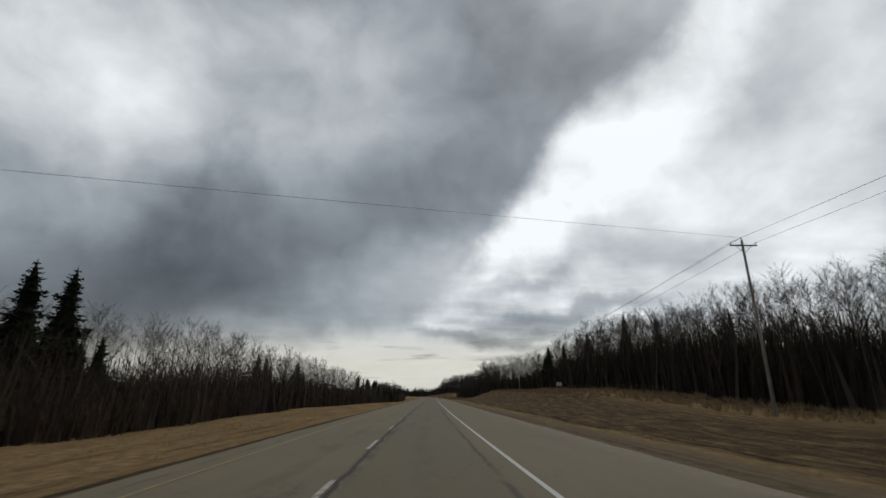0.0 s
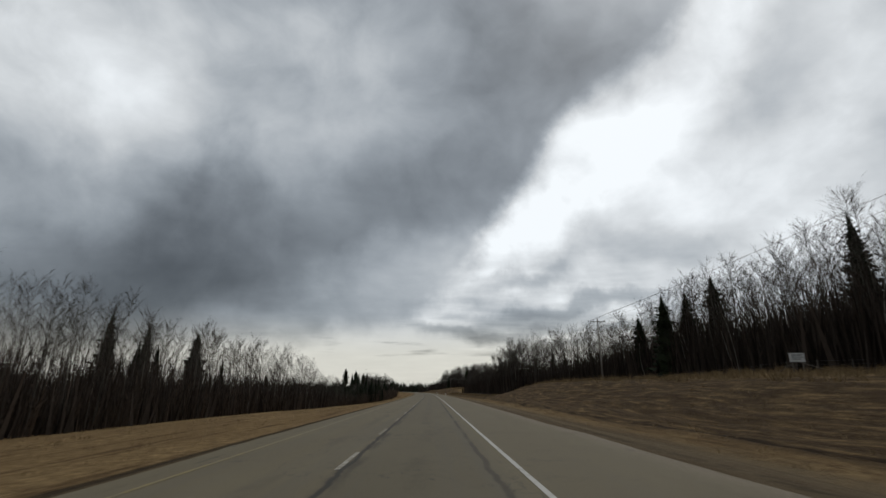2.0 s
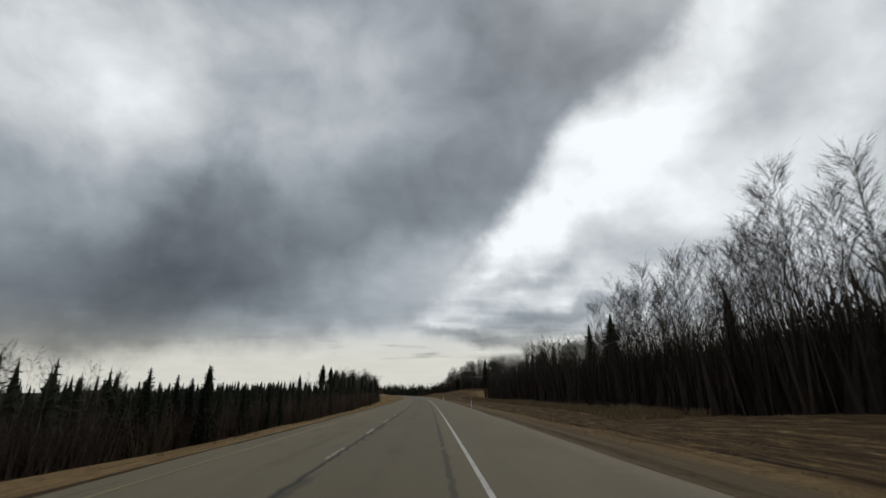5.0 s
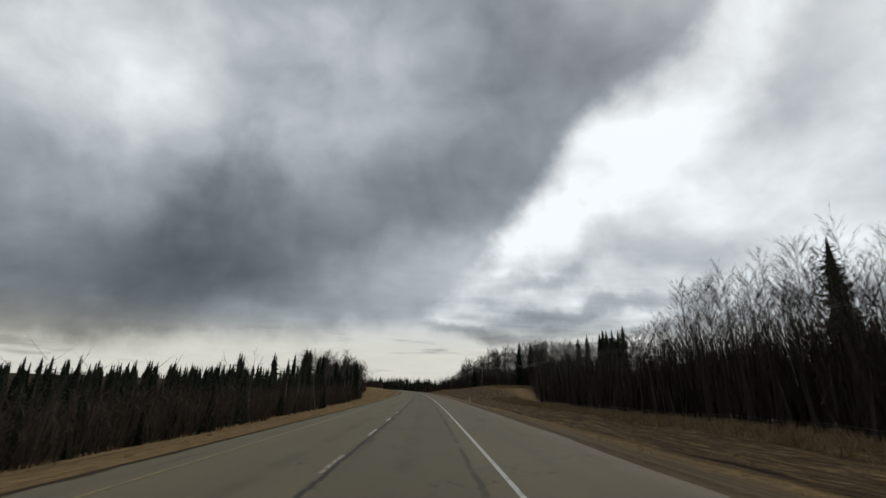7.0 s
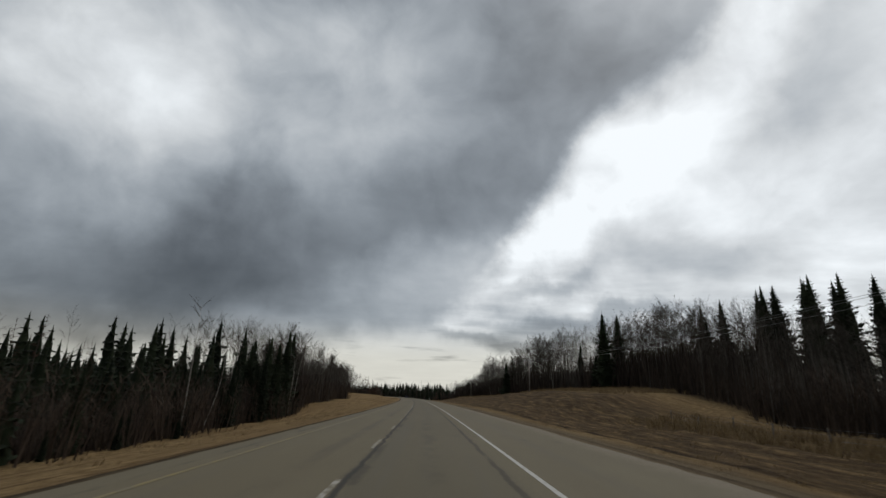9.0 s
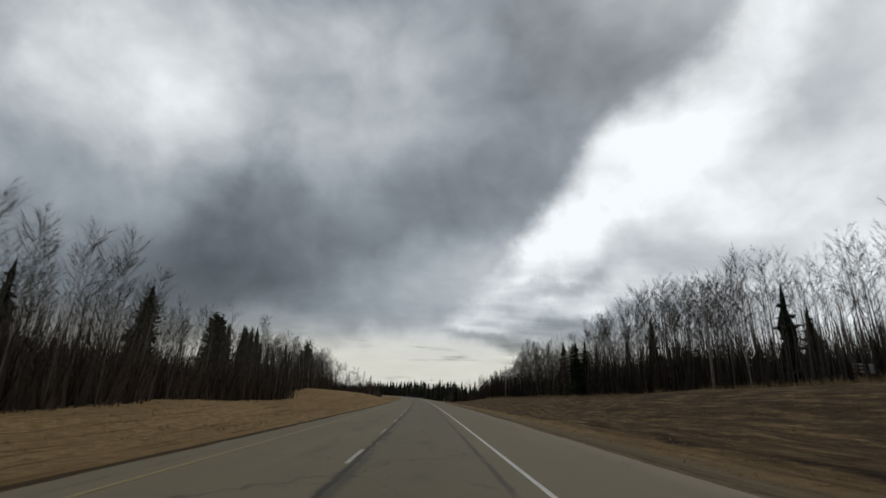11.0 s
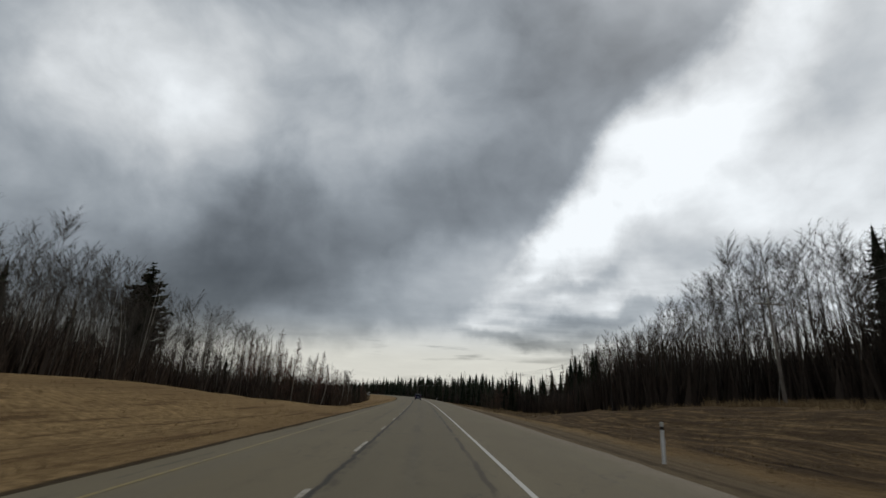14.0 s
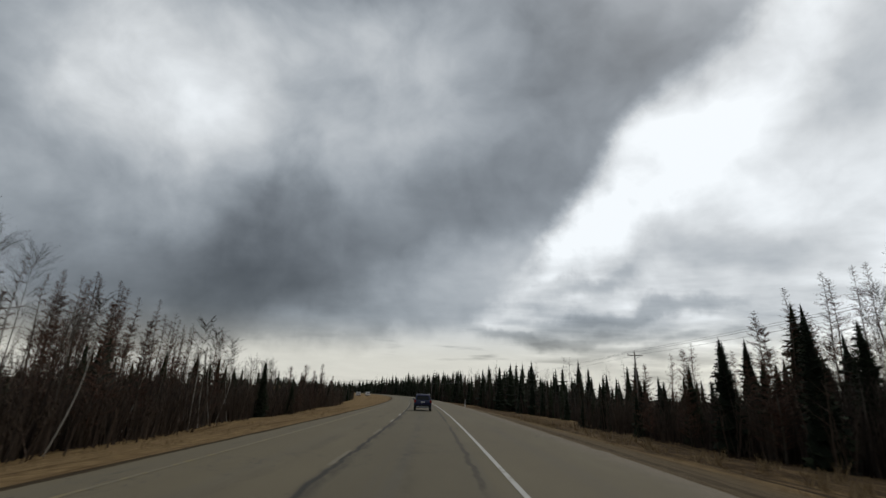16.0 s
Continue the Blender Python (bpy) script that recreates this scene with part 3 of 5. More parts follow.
def aspen_shapes(rng, h, fine=True, limbs=28, twigs=13):
    """A straight slender trunk whose limbs rise steeply and break up into brooms of fine twigs."""
    trunk, crown = Shape(), Shape()
    n = 8 if fine else 3
    a0, lean, sweep = rng.uniform(0, 6.28), rng.uniform(0, 0.035), rng.uniform(-0.012, 0.012)
    axis = [Vector((math.cos(a0), math.sin(a0), 0)) * h * (lean * k / n + sweep * math.sin(3.14 * k / n)) + Vector((0, 0, h * k / n)) for k in range(n + 1)]
    r0 = 0.0032 * h + 0.018
    trunk.tube(axis, [r0 * (1 - 0.93 * (k / n) ** 1.1) for k in range(n + 1)], 6 if fine else 3)
    low = rng.uniform(0.34, 0.52)
    for b in range(40 if fine else limbs):
        f = low + (0.975 - low) * rng.random() ** 0.75
        g = (f - low) / (1 - low)
        p = axis[int(f * n)].lerp(axis[min(int(f * n) + 1, n)], f * n - int(f * n))
        w = rng.uniform(0, 6.28)
        out = Vector((math.cos(w), math.sin(w), 0))
        ln = h * rng.uniform(0.7, 1.15) * (0.10 + 0.085 * math.sin(3.14 * min(1.0, 0.15 + 0.75 * g)) - 0.03 * g)
        steep = rng.uniform(0.8, 1.5) + 0.5 * g
        d = (out + Vector((0, 0, steep))).normalized()
        mid = p + d * ln * 0.5
        tip = mid + (d + Vector((0, 0, 0.35))).normalized() * ln * 0.5
        rb = r0 * 0.26 * (1 - 0.5 * f)
        if fine:
            crown.tube([p, mid, tip], [rb, rb * 0.6, 0.003], 3)
        else:
            sliver(crown, p, tip, rb)
        for t in range(15 if fine else twigs):
            c = rng.uniform(0.18, 1.0)
            q = p.lerp(mid, c * 2) if c < 0.5 else mid.lerp(tip, c * 2 - 1)
            w2 = w + rng.uniform(-1.5, 1.5)
            dd = (d + Vector((math.cos(w2), math.sin(w2), 0)) * 0.75 + Vector((0, 0, rng.uniform(-0.1, 0.6)))).normalized()
            l2 = ln * rng.uniform(0.25, 0.60)
            e = q + dd * l2
            sliver(crown, q, e, 0.0095 if fine else 0.0082 if limbs > 20 else 0.0100)
            if fine:
                m = q.lerp(e, rng.uniform(0.2, 0.8))
                w3 = w2 + rng.uniform(-1.5, 1.5)
                sliver(crown, m, m + (dd + Vector((math.cos(w3), math.sin(w3), 0.2)) * 0.7).normalized() * l2 * 0.65, 0.0080)
    return trunk, crown


def spruce_shapes(rng, h, fine=True, slim=1.0, pine=False):
    trunk, crown = Shape(), Shape()
    trunk.tube([(0, 0, -.2), (0.01 * h, 0, h * 0.5), (0, 0, h * 0.99)], [0.0075 * h + 0.03, 0.0042 * h + 0.02, 0.01], 6 if fine else 3)
    base = rng.uniform(0.30, 0.42) if pine else rng.uniform(0.04, 0.10)
    step = (0.023 if fine else 0.068) * (0.85 if pine else 1)
    f = base
    wide = h * (0.135 if pine else 0.158 if fine else 0.19) * slim
    while f < 0.985:
        g = (f - base) / (1 - base)
        reach = wide * ((1 - g) ** 0.62 * (0.75 + 0.5 * g) if pine else (1 - g) ** 0.72 * (1 + 0.10 * math.sin(g * 17 + h) + 0.06 * math.sin(g * 37 + 2 * h))) + 0.05
        if g < 0.12 and not pine:
            reach *= 0.75 + 2 * g
        z = h * f
        turn = rng.uniform(0, 6.28)
        count = (8 if fine else 5) if reach > 0.5 else 5
        for k in range(count):
            w = turn + 6.283 * k / count + rng.uniform(-.25, .25)
            ln = reach * rng.choice((0.7, 0.85, 0.95, 1.05, 1.2)) * rng.uniform(0.9, 1.1)
            if rng.random() < 0.07:
                continue
            droop = (rng.uniform(-0.55, -0.05) * ln * (1 - 0.7 * g) - 0.02) if not pine else ln * rng.uniform(-0.25, 0.55)
            out, sd = Vector((math.cos(w), math.sin(w), 0)), Vector((-math.sin(w), math.cos(w), 0))
            p = Vector((0, 0, z + rng.uniform(-.3, .3) * h * (0.16 if pine else 0.02)))
            mid = p + out * ln * 0.55 + Vector((0, 0, droop * 0.65))
            tip = p + out * ln + Vector((0, 0, droop * 0.8 + 0.05 * ln))
            wd = ln * rng.uniform(0.24, 0.42) + 0.05
            sag = Vector((0, 0, -wd * rng.uniform(0.4, 0.8)))
            if fine:
                a, b2 = mid + sd * wd + sag, mid - sd * wd + sag
                q = p.lerp(mid, 0.45)
                c1, c2 = q + sd * wd * 0.5 + sag * 0.8, q - sd * wd * 0.5 + sag * 0.8
                t1, t2 = mid.lerp(tip, 0.5) + sd * wd * 0.8 + sag * 0.7, mid.lerp(tip, 0.5) - sd * wd * 0.8 + sag * 0.7
                crown.add([tuple(v) for v in (p, mid, tip, a, b2, c1, c2, t1, t2)],
                          [(0, 1, 5), (0, 6, 1), (5, 1, 3), (6, 4, 1), (1, 2, 7), (1, 8, 2)])
                # loose sprays that break the outline
                for _ in range(3):
                    m = p.lerp(tip, rng.uniform(0.30, 1.0))
                    e = m + (out * rng.uniform(-.2, .9) + sd * rng.uniform(-1, 1) + Vector((0, 0, rng.uniform(-1.0, .35)))) * (0.27 * ln + 0.07)
                    s = Vector((0, 0, 0.035 * ln + 0.02)) + sd * 0.02
                    crown.add([tuple(m - s), tuple(m + s), tuple(e)], [(0, 1, 2)])
            else:
                crown.add([tuple(v) for v in (p, mid + sd * wd * 1.3 + sag, tip, mid - sd * wd * 1.3 + sag)], [(0, 1, 2), (0, 2, 3)])
        f += step * rng.uniform(0.8, 1.2) * (1.0 + 0.5 * (1 - g))
    # a dense inner crown behind the outer sprays
    rings, sides = (13, 7) if fine else (7, 4)
    n0 = len(crown.v)
    for r in range(rings + 1):
        g = r / rings
        reach = wide * ((1 - g) ** 0.7 * (0.55 + 0.3 * g) if pine else (1 - g) ** 0.9) * (0.5 if pine else 0.66) + 0.02
        zz = h * (base + (0.99 - base) * g)
        for k in range(sides):
            w = 6.283 * (k + 0.5 * (r % 2)) / sides
            q = reach * rng.uniform(0.7, 1.25)
            crown.v.append((math.cos(w) * q, math.sin(w) * q, zz + rng.uniform(-.4, .4) * h / rings * 0.6))
    for r in range(rings):
        for k in range(sides):
            if pine and rng.random() < 0.35:
                continue
            a0, a1, b0, b1 = n0 + r * sides + k, n0 + r * sides + (k + 1) % sides, n0 + (r + 1) * sides + k, n0 + (r + 1) * sides + (k + 1) % sides
            crown.f += [(a0, a1, b0), (a1, b1, b0)]
            crown.m += [0, 0]
    top = [(0.03, 0, h * 0.95), (-0.02, 0.03, h * 0.95), (-0.02, -0.03, h * 0.95), (0, 0, h * 1.02)]
    crown.add(top, [(0, 1, 3), (1, 2, 3), (2, 0, 3)])
    return trunk, crown


def birch_shapes(rng, h, fine=True):
    """A pale crooked trunk that leans out of the wood, with a thin upper crown."""
    trunk, crown = Shape(), Shape()
    n = 8
    a = rng.uniform(0, 6.28)
    lean, bow = rng.uniform(0.06, 0.22), rng.uniform(-0.07, 0.07)
    axis = [Vector((math.cos(a), math.sin(a), 0)) * h * (lean * k / n + bow * math.sin(3.1 * k / n)) + Vector((0, 0, h * k / n)) for k in range(n + 1)]
    r0 = 0.0036 * h + 0.014
    trunk.tube(axis, [r0 * (1 - 0.9 * k / n) for k in range(n + 1)], 6)
    for b in range(24):
        f = 0.45 + 0.53 * rng.random()
        p = axis[int(f * n)].lerp(axis[min(int(f * n) + 1, n)], f * n - int(f * n))
        w = rng.uniform(0, 6.28)
        ln = h * rng.uniform(0.07, 0.17)
        tip = p + Vector((math.cos(w), math.sin(w), rng.uniform(0.5, 1.6))).normalized() * ln
        crown.tube([p, p.lerp(tip, 0.5) - Vector((0, 0, 0.05 * ln)), tip], [0.018, 0.011, 0.004], 3)
        for _ in range(8):
            q = p.lerp(tip, rng.uniform(0.2, 1))
            w2 = w + rng.uniform(-1.4, 1.4)
            e = q + Vector((math.cos(w2), math.sin(w2), rng.uniform(-0.2, 1.3))).normalized() * ln * rng.uniform(0.2, 0.5)
            sliver(crown, q, e, 0.011)
    return trunk, crown


def dead_shapes(rng, h, fine=True):
    """A dead broadleaf tree: a crooked grey trunk with a few bare, forking, bent limbs."""
    trunk, crown = Shape(), Shape()
    n = 9
    axis = [Vector((0.022 * h * math.sin(1.3 * k), 0.016 * h * math.cos(1.7 * k) - 0.016 * h, h * k / n)) for k in range(n + 1)]
    r0 = 0.006 * h + 0.06
    trunk.tube(axis, [r0 * (1 - 0.90 * k / n) for k in range(n + 1)], 7)

    def limb(p, d, ln, r, depth):
        pts = [p]
        for k in range(4):
            d = (d + Vector((rng.uniform(-.4, .4), rng.uniform(-.4, .4), rng.uniform(-.2, .45)))).normalized()
            pts.append(pts[-1] + d * ln / 4)
        crown.tube(pts, [r, r * 0.8, r * 0.62, r * 0.45, r * 0.2], 4)
        if depth:
            for k in (1, 2, 2, 3, 3):
                side_way = (d + Vector((rng.uniform(-1, 1), rng.uniform(-1, 1), rng.uniform(-.2, .9)))).normalized()
                limb(pts[k], side_way, ln * rng.uniform(0.3, 0.55), r * 0.5, depth - 1)

    for b in range(11):
        f = 0.52 + 0.045 * b
        p = axis[int(f * n)].lerp(axis[min(int(f * n) + 1, n)], f * n - int(f * n))
        w = 2.4 * b + rng.uniform(-.5, .5)
        limb(p, Vector((math.cos(w), math.sin(w), rng.uniform(0.2, 0.9))).normalized(), h * rng.uniform(0.12, 0.2) * (1.25 - 0.6 * (f - 0.5)), r0 * 0.36 * (1.2 - f), 2)
    return trunk, crown


def larch_shapes(rng, h, fine=True):
    trunk, crown = Shape(), Shape()
    n = 6
    axis = [Vector((0.012 * h * math.sin(k * 1.1 + h), 0.01 * h * math.cos(k * 0.9 + h) - 0.01 * h, h * k / n)) for k in range(n + 1)]
    r0 = 0.006 * h + 0.03
    trunk.tube(axis, [r0 * (1 - 0.92 * k / n) for k in range(n + 1)], 5 if fine else 3)
    for b in range(190 if fine else 58):
        f = 0.10 + 0.89 * rng.random() ** 0.9
        p = axis[int(f * n)].lerp(axis[min(int(f * n) + 1, n)], f * n - int(f * n))
        w = rng.uniform(0, 6.28)
        ln = (0.175 * h * (1 - f) ** 0.75 + 0.18) * rng.uniform(0.55, 1.1)
        d = Vector((math.cos(w), math.sin(w), rng.uniform(0.10, 0.80))).normalized()
        tip = p + d * ln
        sliver(crown, p, tip, 0.022)
        for _ in range(12 if fine else 5):
            q = p.lerp(tip, rng.uniform(0.15, 1))
            w2 = w + rng.uniform(-1.5, 1.5)
            sliver(crown, q, q + Vector((math.cos(w2), math.sin(w2), rng.uniform(-0.2, 1.3))).normalized() * ln * rng.uniform(0.18, 0.42), 0.014 if fine else 0.017)
    return trunk, crown


def shrub_shape(rng, h, stems):
    s = Shape()
    for _ in range(stems):
        w, r = rng.uniform(0, 6.28), rng.uniform(0, 0.9)
        p = Vector((math.cos(w) * r, math.sin(w) * r, -0.1))
        ln = h * rng.uniform(0.5, 1.0)
        d = Vector((math.cos(w) * rng.uniform(0, .4), math.sin(w) * rng.uniform(0, .4), 1)).normalized()
        e = p + d * ln
        a = rng.uniform(0, 3.14)
        sd = Vector((math.cos(a), math.sin(a), 0)) * rng.uniform(0.02, 0.045)
        s.add([tuple(p - sd), tuple(p + sd), tuple(e)], [(0, 1, 2)])
        for _ in range(3):
            q = p.lerp(e, rng.uniform(0.25, 0.95))
            w2 = rng.uniform(0, 6.28)
            e2 = q + Vector((math.cos(w2), math.sin(w2), rng.uniform(0.3, 1.8))).normalized() * ln * rng.uniform(0.15, 0.35)
            a2 = rng.uniform(0, 3.14)
            sd2 = Vector((math.cos(a2), math.sin(a2), 0.2)) * 0.024
            s.add([tuple(q - sd2), tuple(q + sd2), tuple(e2)], [(0, 1, 2)])
    return s


def mass_shape(rng, h):
    """Packed stems and twigs, as dense as the brush that fills the wood."""
    s = Shape()

    def stem(low, high, tilt, half):
        w, r, w2 = rng.uniform(0, 6.28), 1.7 * rng.random() ** 0.5, rng.uniform(0, 6.28)
        p = Vector((math.cos(w) * r, math.sin(w) * r, low))
        e = p + Vector((math.cos(w2) * tilt, math.sin(w2) * tilt, 1)).normalized() * (high - low)
        a = rng.uniform(0, 3.14)
        sd = Vector((math.cos(a), math.sin(a), 0)) * half
        s.add([tuple(p - sd), tuple(p + sd), tuple(e)], [(0, 1, 2)])

    for _ in range(13):
        stem(-0.2, h * rng.uniform(0.32, 0.70), 0.16, rng.uniform(0.08, 0.18))
    for _ in range(17):
        stem(-0.2, h * rng.uniform(0.60, 1.05), 0.10, rng.uniform(0.018, 0.04))
    for _ in range(30):
        low = h * rng.uniform(0.15, 0.75)
        stem(low, low + h * rng.uniform(0.14, 0.32), 0.55, rng.uniform(0.012, 0.026))
    return s


def tuft_shape(rng, h, blades, spread):
    s = Shape()
    for _ in range(blades):
        w, r = rng.uniform(0, 6.28), rng.uniform(0, spread)
        p = Vector((math.cos(w) * r, math.sin(w) * r, -0.03))
        w2 = rng.uniform(0, 6.28)
        e = p + Vector((math.cos(w2) * .45, math.sin(w2) * .45, 1)) * h * rng.uniform(0.5, 1)
        a = rng.uniform(0, 3.14)
        sd = Vector((math.cos(a), math.sin(a), 0)) * (0.012 + 0.02 * h)
        s.add([tuple(p - sd), tuple(p + sd), tuple(e)], [(0, 1, 2)])
    return s


def scatter(name, templates, spots, mats, label, category):
    """Joins copies of the templates at the spots (x, y, z, turn, size) into one object."""
    packs = []
    for shapes in templates:
        vs, ts, ms, n = [], [], [], 0
        for k, sh in enumerate(shapes):
            vs += sh.v
            for f in sh.f:
                for j in range(1, len(f) - 1):
                    ts.append((f[0] + n, f[j] + n, f[j + 1] + n))
                    ms.append(k)
            n += len(sh.v)
        packs.append((np.array(vs, np.float32), np.array(ts, np.int32), np.array(ms, np.int32)))
    pick = random.Random(11)
    av, at, am, n = [], [], [], 0
    for x, y, z, turn, size in spots:
        v, t, m = packs[pick.randrange(len(packs))]
        c, s = math.cos(turn), math.sin(turn)
        rot = np.array(((c, s, 0), (-s, c, 0), (0, 0, 1)), np.float32) * size
        av.append(v @ rot + np.array((x, y, z), np.float32))
        at.append(t + n)
        am.append(m)
        n += len(v)
    v, t, m = np.concatenate(av), np.concatenate(at), np.concatenate(am)
    me = bpy.data.meshes.new(name)
    me.vertices.add(len(v))
    me.vertices.foreach_set("co", v.ravel())
    me.loops.add(3 * len(t))
    me.loops.foreach_set("vertex_index", t.ravel())
    me.polygons.add(len(t))
    me.polygons.foreach_set("loop_start", np.arange(0, 3 * len(t), 3, dtype=np.int32))
    for mat in mats:
        me.materials.append(mat)
    me.polygons.foreach_set("material_index", m)
    me.update(calc_edges=True)
    return tagged(new(name, me), label, category, kind="stuff")


KINDS = {}


def kind_of_tree(name, makes, mats, label, category, group, heights):
    """Several built forms of one kind of tree, to be set out by plant_tree()."""
    KINDS[name] = dict(makes=makes, mats=mats, label=label, category=category, group=group, heights=heights, forms={})


def plant_tree(name, y, u, h, rng, label=""):
    k = KINDS[name]
    form = min(range(len(k["heights"])), key=lambda i: abs(k["heights"][i] - h) + rng.random() * 2.5)
    x, yy = place(y, u)
    size = h / k["heights"][form]
    m = Matrix.LocRotScale((float(x), float(yy), ground_z(y, u) - 0.12), Euler((0, 0, rng.uniform(0, 6.28))), (size, size, size))
    if form in k["forms"]:
        ob = copy_thing(k["forms"][form], m)
        ob.matrix_basis = m
    else:
        ob = new(name)
        trunk, crown = k["makes"](random.Random(100 + form), k["heights"][form])
        part("trunk", trunk, k["mats"][0], ob, smooth=True)
        part("crown", crown, k["mats"][1], ob)
        tagged(ob, k["label"], k["category"], k["group"])
        ob.matrix_basis = m
        k["forms"][form] = ob
    if label:
        tagged(ob, label)
    return ob


kind_of_tree("aspen_tree", aspen_shapes, (M_ASPEN, M_TWIG), "bare leafless aspen with a pale grey trunk at the forest edge", "tree", "aspens along the highway", (9, 12, 14, 15.5, 17, 18, 19.5, 21))
kind_of_tree("spruce_tree", spruce_shapes, (M_SPRUCE_BARK, M_NEEDLE), "dark green spruce with drooping branches at the forest edge", "tree", "spruces along the highway", (7, 9, 11, 13, 15, 17, 20))
kind_of_tree("broad_spruce_tree", lambda r, h: spruce_shapes(r, h, True, 1.45), (M_SPRUCE_BARK, M_NEEDLE), "broad dark green spruce standing out at the forest edge", "tree", "spruces along the highway", (11, 14, 17, 20))
kind_of_tree("pine_tree", lambda r, h: spruce_shapes(r, h, True, 1.6, True), (M_SPRUCE_BARK, M_PINE), "tall pine with a clear trunk and tufted crown", "tree", "pines along the highway", (14, 18, 21))
kind_of_tree("birch_tree", birch_shapes, (M_BIRCH, M_TWIG), "pale crooked birch leaning out of the forest edge", "tree", "birches along the highway", (5, 7, 9, 11, 13))
kind_of_tree("larch_tree", larch_shapes, (M_SPRUCE_BARK, M_LARCH), "bare reddish-brown larch with fine twigs at the forest edge", "tree", "larches along the highway", (8, 10, 12, 15, 18))
kind_of_tree("dead_tree", dead_shapes, (M_ASPEN, M_STEM), "dead grey tree with crooked bare limbs above the woods", "tree", "", (18,))

# trees that stand out: kind, y, offset, height of the top above the road
MARKED = (("spruce_tree", 137.5, 58.5, 25.3), ("spruce_tree", 107, 53.6, 19.6), ("broad_spruce_tree", 169, 57.7, 23.9), ("broad_spruce_tree", 154, 39.5, 16.9), ("broad_spruce_tree", 158, 45.7, 18.3),
          ("spruce_tree", 133, 86, 24.3), ("broad_spruce_tree", 169, 42, 15.6), ("broad_spruce_tree", 297, 42.5, 18.6), ("spruce_tree", 327, 48.8, 20.8), ("spruce_tree", 436, 72.7, 25.8),
          ("spruce_tree", 442, 67.9, 24.8), ("spruce_tree", 452, 66, 24.0), ("spruce_tree", 460, 46.1, 21.3), ("spruce_tree", 453.5, 40, 20.4), ("broad_spruce_tree", 466, 43, 12.5), ("spruce_tree", 548, 41.8, 16.6), ("spruce_tree", 600, 53.5, 22.6),
          ("spruce_tree", 603, 58, 22.1), ("spruce_tree", 592, 62.5, 21.2), ("broad_spruce_tree", 541, 37, 15.0), ("broad_spruce_tree", 31.5, -25.2, 10.3), ("broad_spruce_tree", 35, -25.1, 10.7), ("broad_spruce_tree", 30, -23.2, 5.6), ("broad_spruce_tree", 34, -22.8, 5.2), ("broad_spruce_tree", 38.5, -24.4, 6.0), ("broad_spruce_tree", 27.5, -24.4, 6.4), ("spruce_tree", 32, -28.5, 8.6), ("spruce_tree", 37, -27.6, 7.4),
          ("spruce_tree", 170, -59.4, 16.5), ("spruce_tree", 188, -62.5, 16.5), ("broad_spruce_tree", 182, -48.5, 13.8), ("broad_spruce_tree", 523, -50.5, 19.5), ("pine_tree", 592, -64.4, 23.6),
          ("pine_tree", 625.5, -42.6, 19.6), ("dead_tree", 539.6, -41.0, 18.4), ("aspen_tree", 519, -27, 13.4), ("larch_tree", 698, -47.2, 17.1), ("spruce_tree", 306, 41, 16.0),
          ("larch_tree", 682.7, 45, 15.7), ("larch_tree", 680.6, 48.9, 16.6), ("larch_tree", 679.3, 47.3, 17.0), ("spruce_tree", 683.2, 46.3, 14.1), ("aspen_tree", 262, 29, 16.6),
          ("aspen_tree", 264, 32, 16.2), ("aspen_tree", 310, 30, 13.6), ("aspen_tree", 446, -24, 13.4), ("aspen_tree", 442, -21, 11.4), ("aspen_tree", 674, -42.7, 16.6),
          ("larch_tree", 694, -44, 15.5), ("larch_tree", 701, -50, 16.5), ("larch_tree", 690, -46, 14), ("larch_tree", 706, -45, 15), ("larch_tree", 686, -40, 12),
          ("aspen_tree", 671, -41.5, 15.6), ("aspen_tree", 677, -44, 16.2), ("larch_tree", 676, 50, 17.4), ("larch_tree", 672, 49, 18.4), ("larch_tree", 669, 52, 18.6), ("larch_tree", 674, 46, 16.2), ("spruce_tree", 678, 43, 12.6), ("spruce_tree", 693.8, 47.6, 10.9), ("larch_tree", 703.7, 46, 11.4), ("larch_tree", 712, 47, 10.4), ("spruce_tree", 690.2, 41.7, 9.8),
          ("pine_tree", 538, -44, 16.8), ("spruce_tree", 604, -58, 19.6),
          ("spruce_tree", 575, -50, 18.5), ("spruce_tree", 580, -52, 19.4), ("spruce_tree", 584, -54, 20.4), ("spruce_tree", 589, -53, 20.6), ("spruce_tree", 594, -53, 21.2), ("spruce_tree", 567, -52, 18.8),
          ("spruce_tree", 425, 62, 21.5), ("spruce_tree", 418, 60, 19.6), ("spruce_tree", 430, 66, 23.2), ("spruce_tree", 446, 70, 25), ("spruce_tree", 410, 58, 18.4), ("spruce_tree", 404, 56, 17.2), ("spruce_tree", 456, 64, 23.4),
          ("spruce_tree", 433, 63, 22.4), ("spruce_tree", 421, 64, 21.8), ("spruce_tree", 439, 68, 24.2),
          ("aspen_tree", 668, -43.5, 15.4), ("aspen_tree", 680, -42, 15.4), ("larch_tree", 697, -43, 15.8), ("larch_tree", 703, -46, 16), ("larch_tree", 689, -42, 13.5), ("larch_tree", 699, -52, 17.4),
          ("larch_tree", 692, -49, 15.2), ("larch_tree", 709, -49, 15.5), ("larch_tree", 720, -46, 13), ("larch_tree", 733, -48, 13.5), ("larch_tree", 742, -45, 13))
tree_rng = random.Random(21)
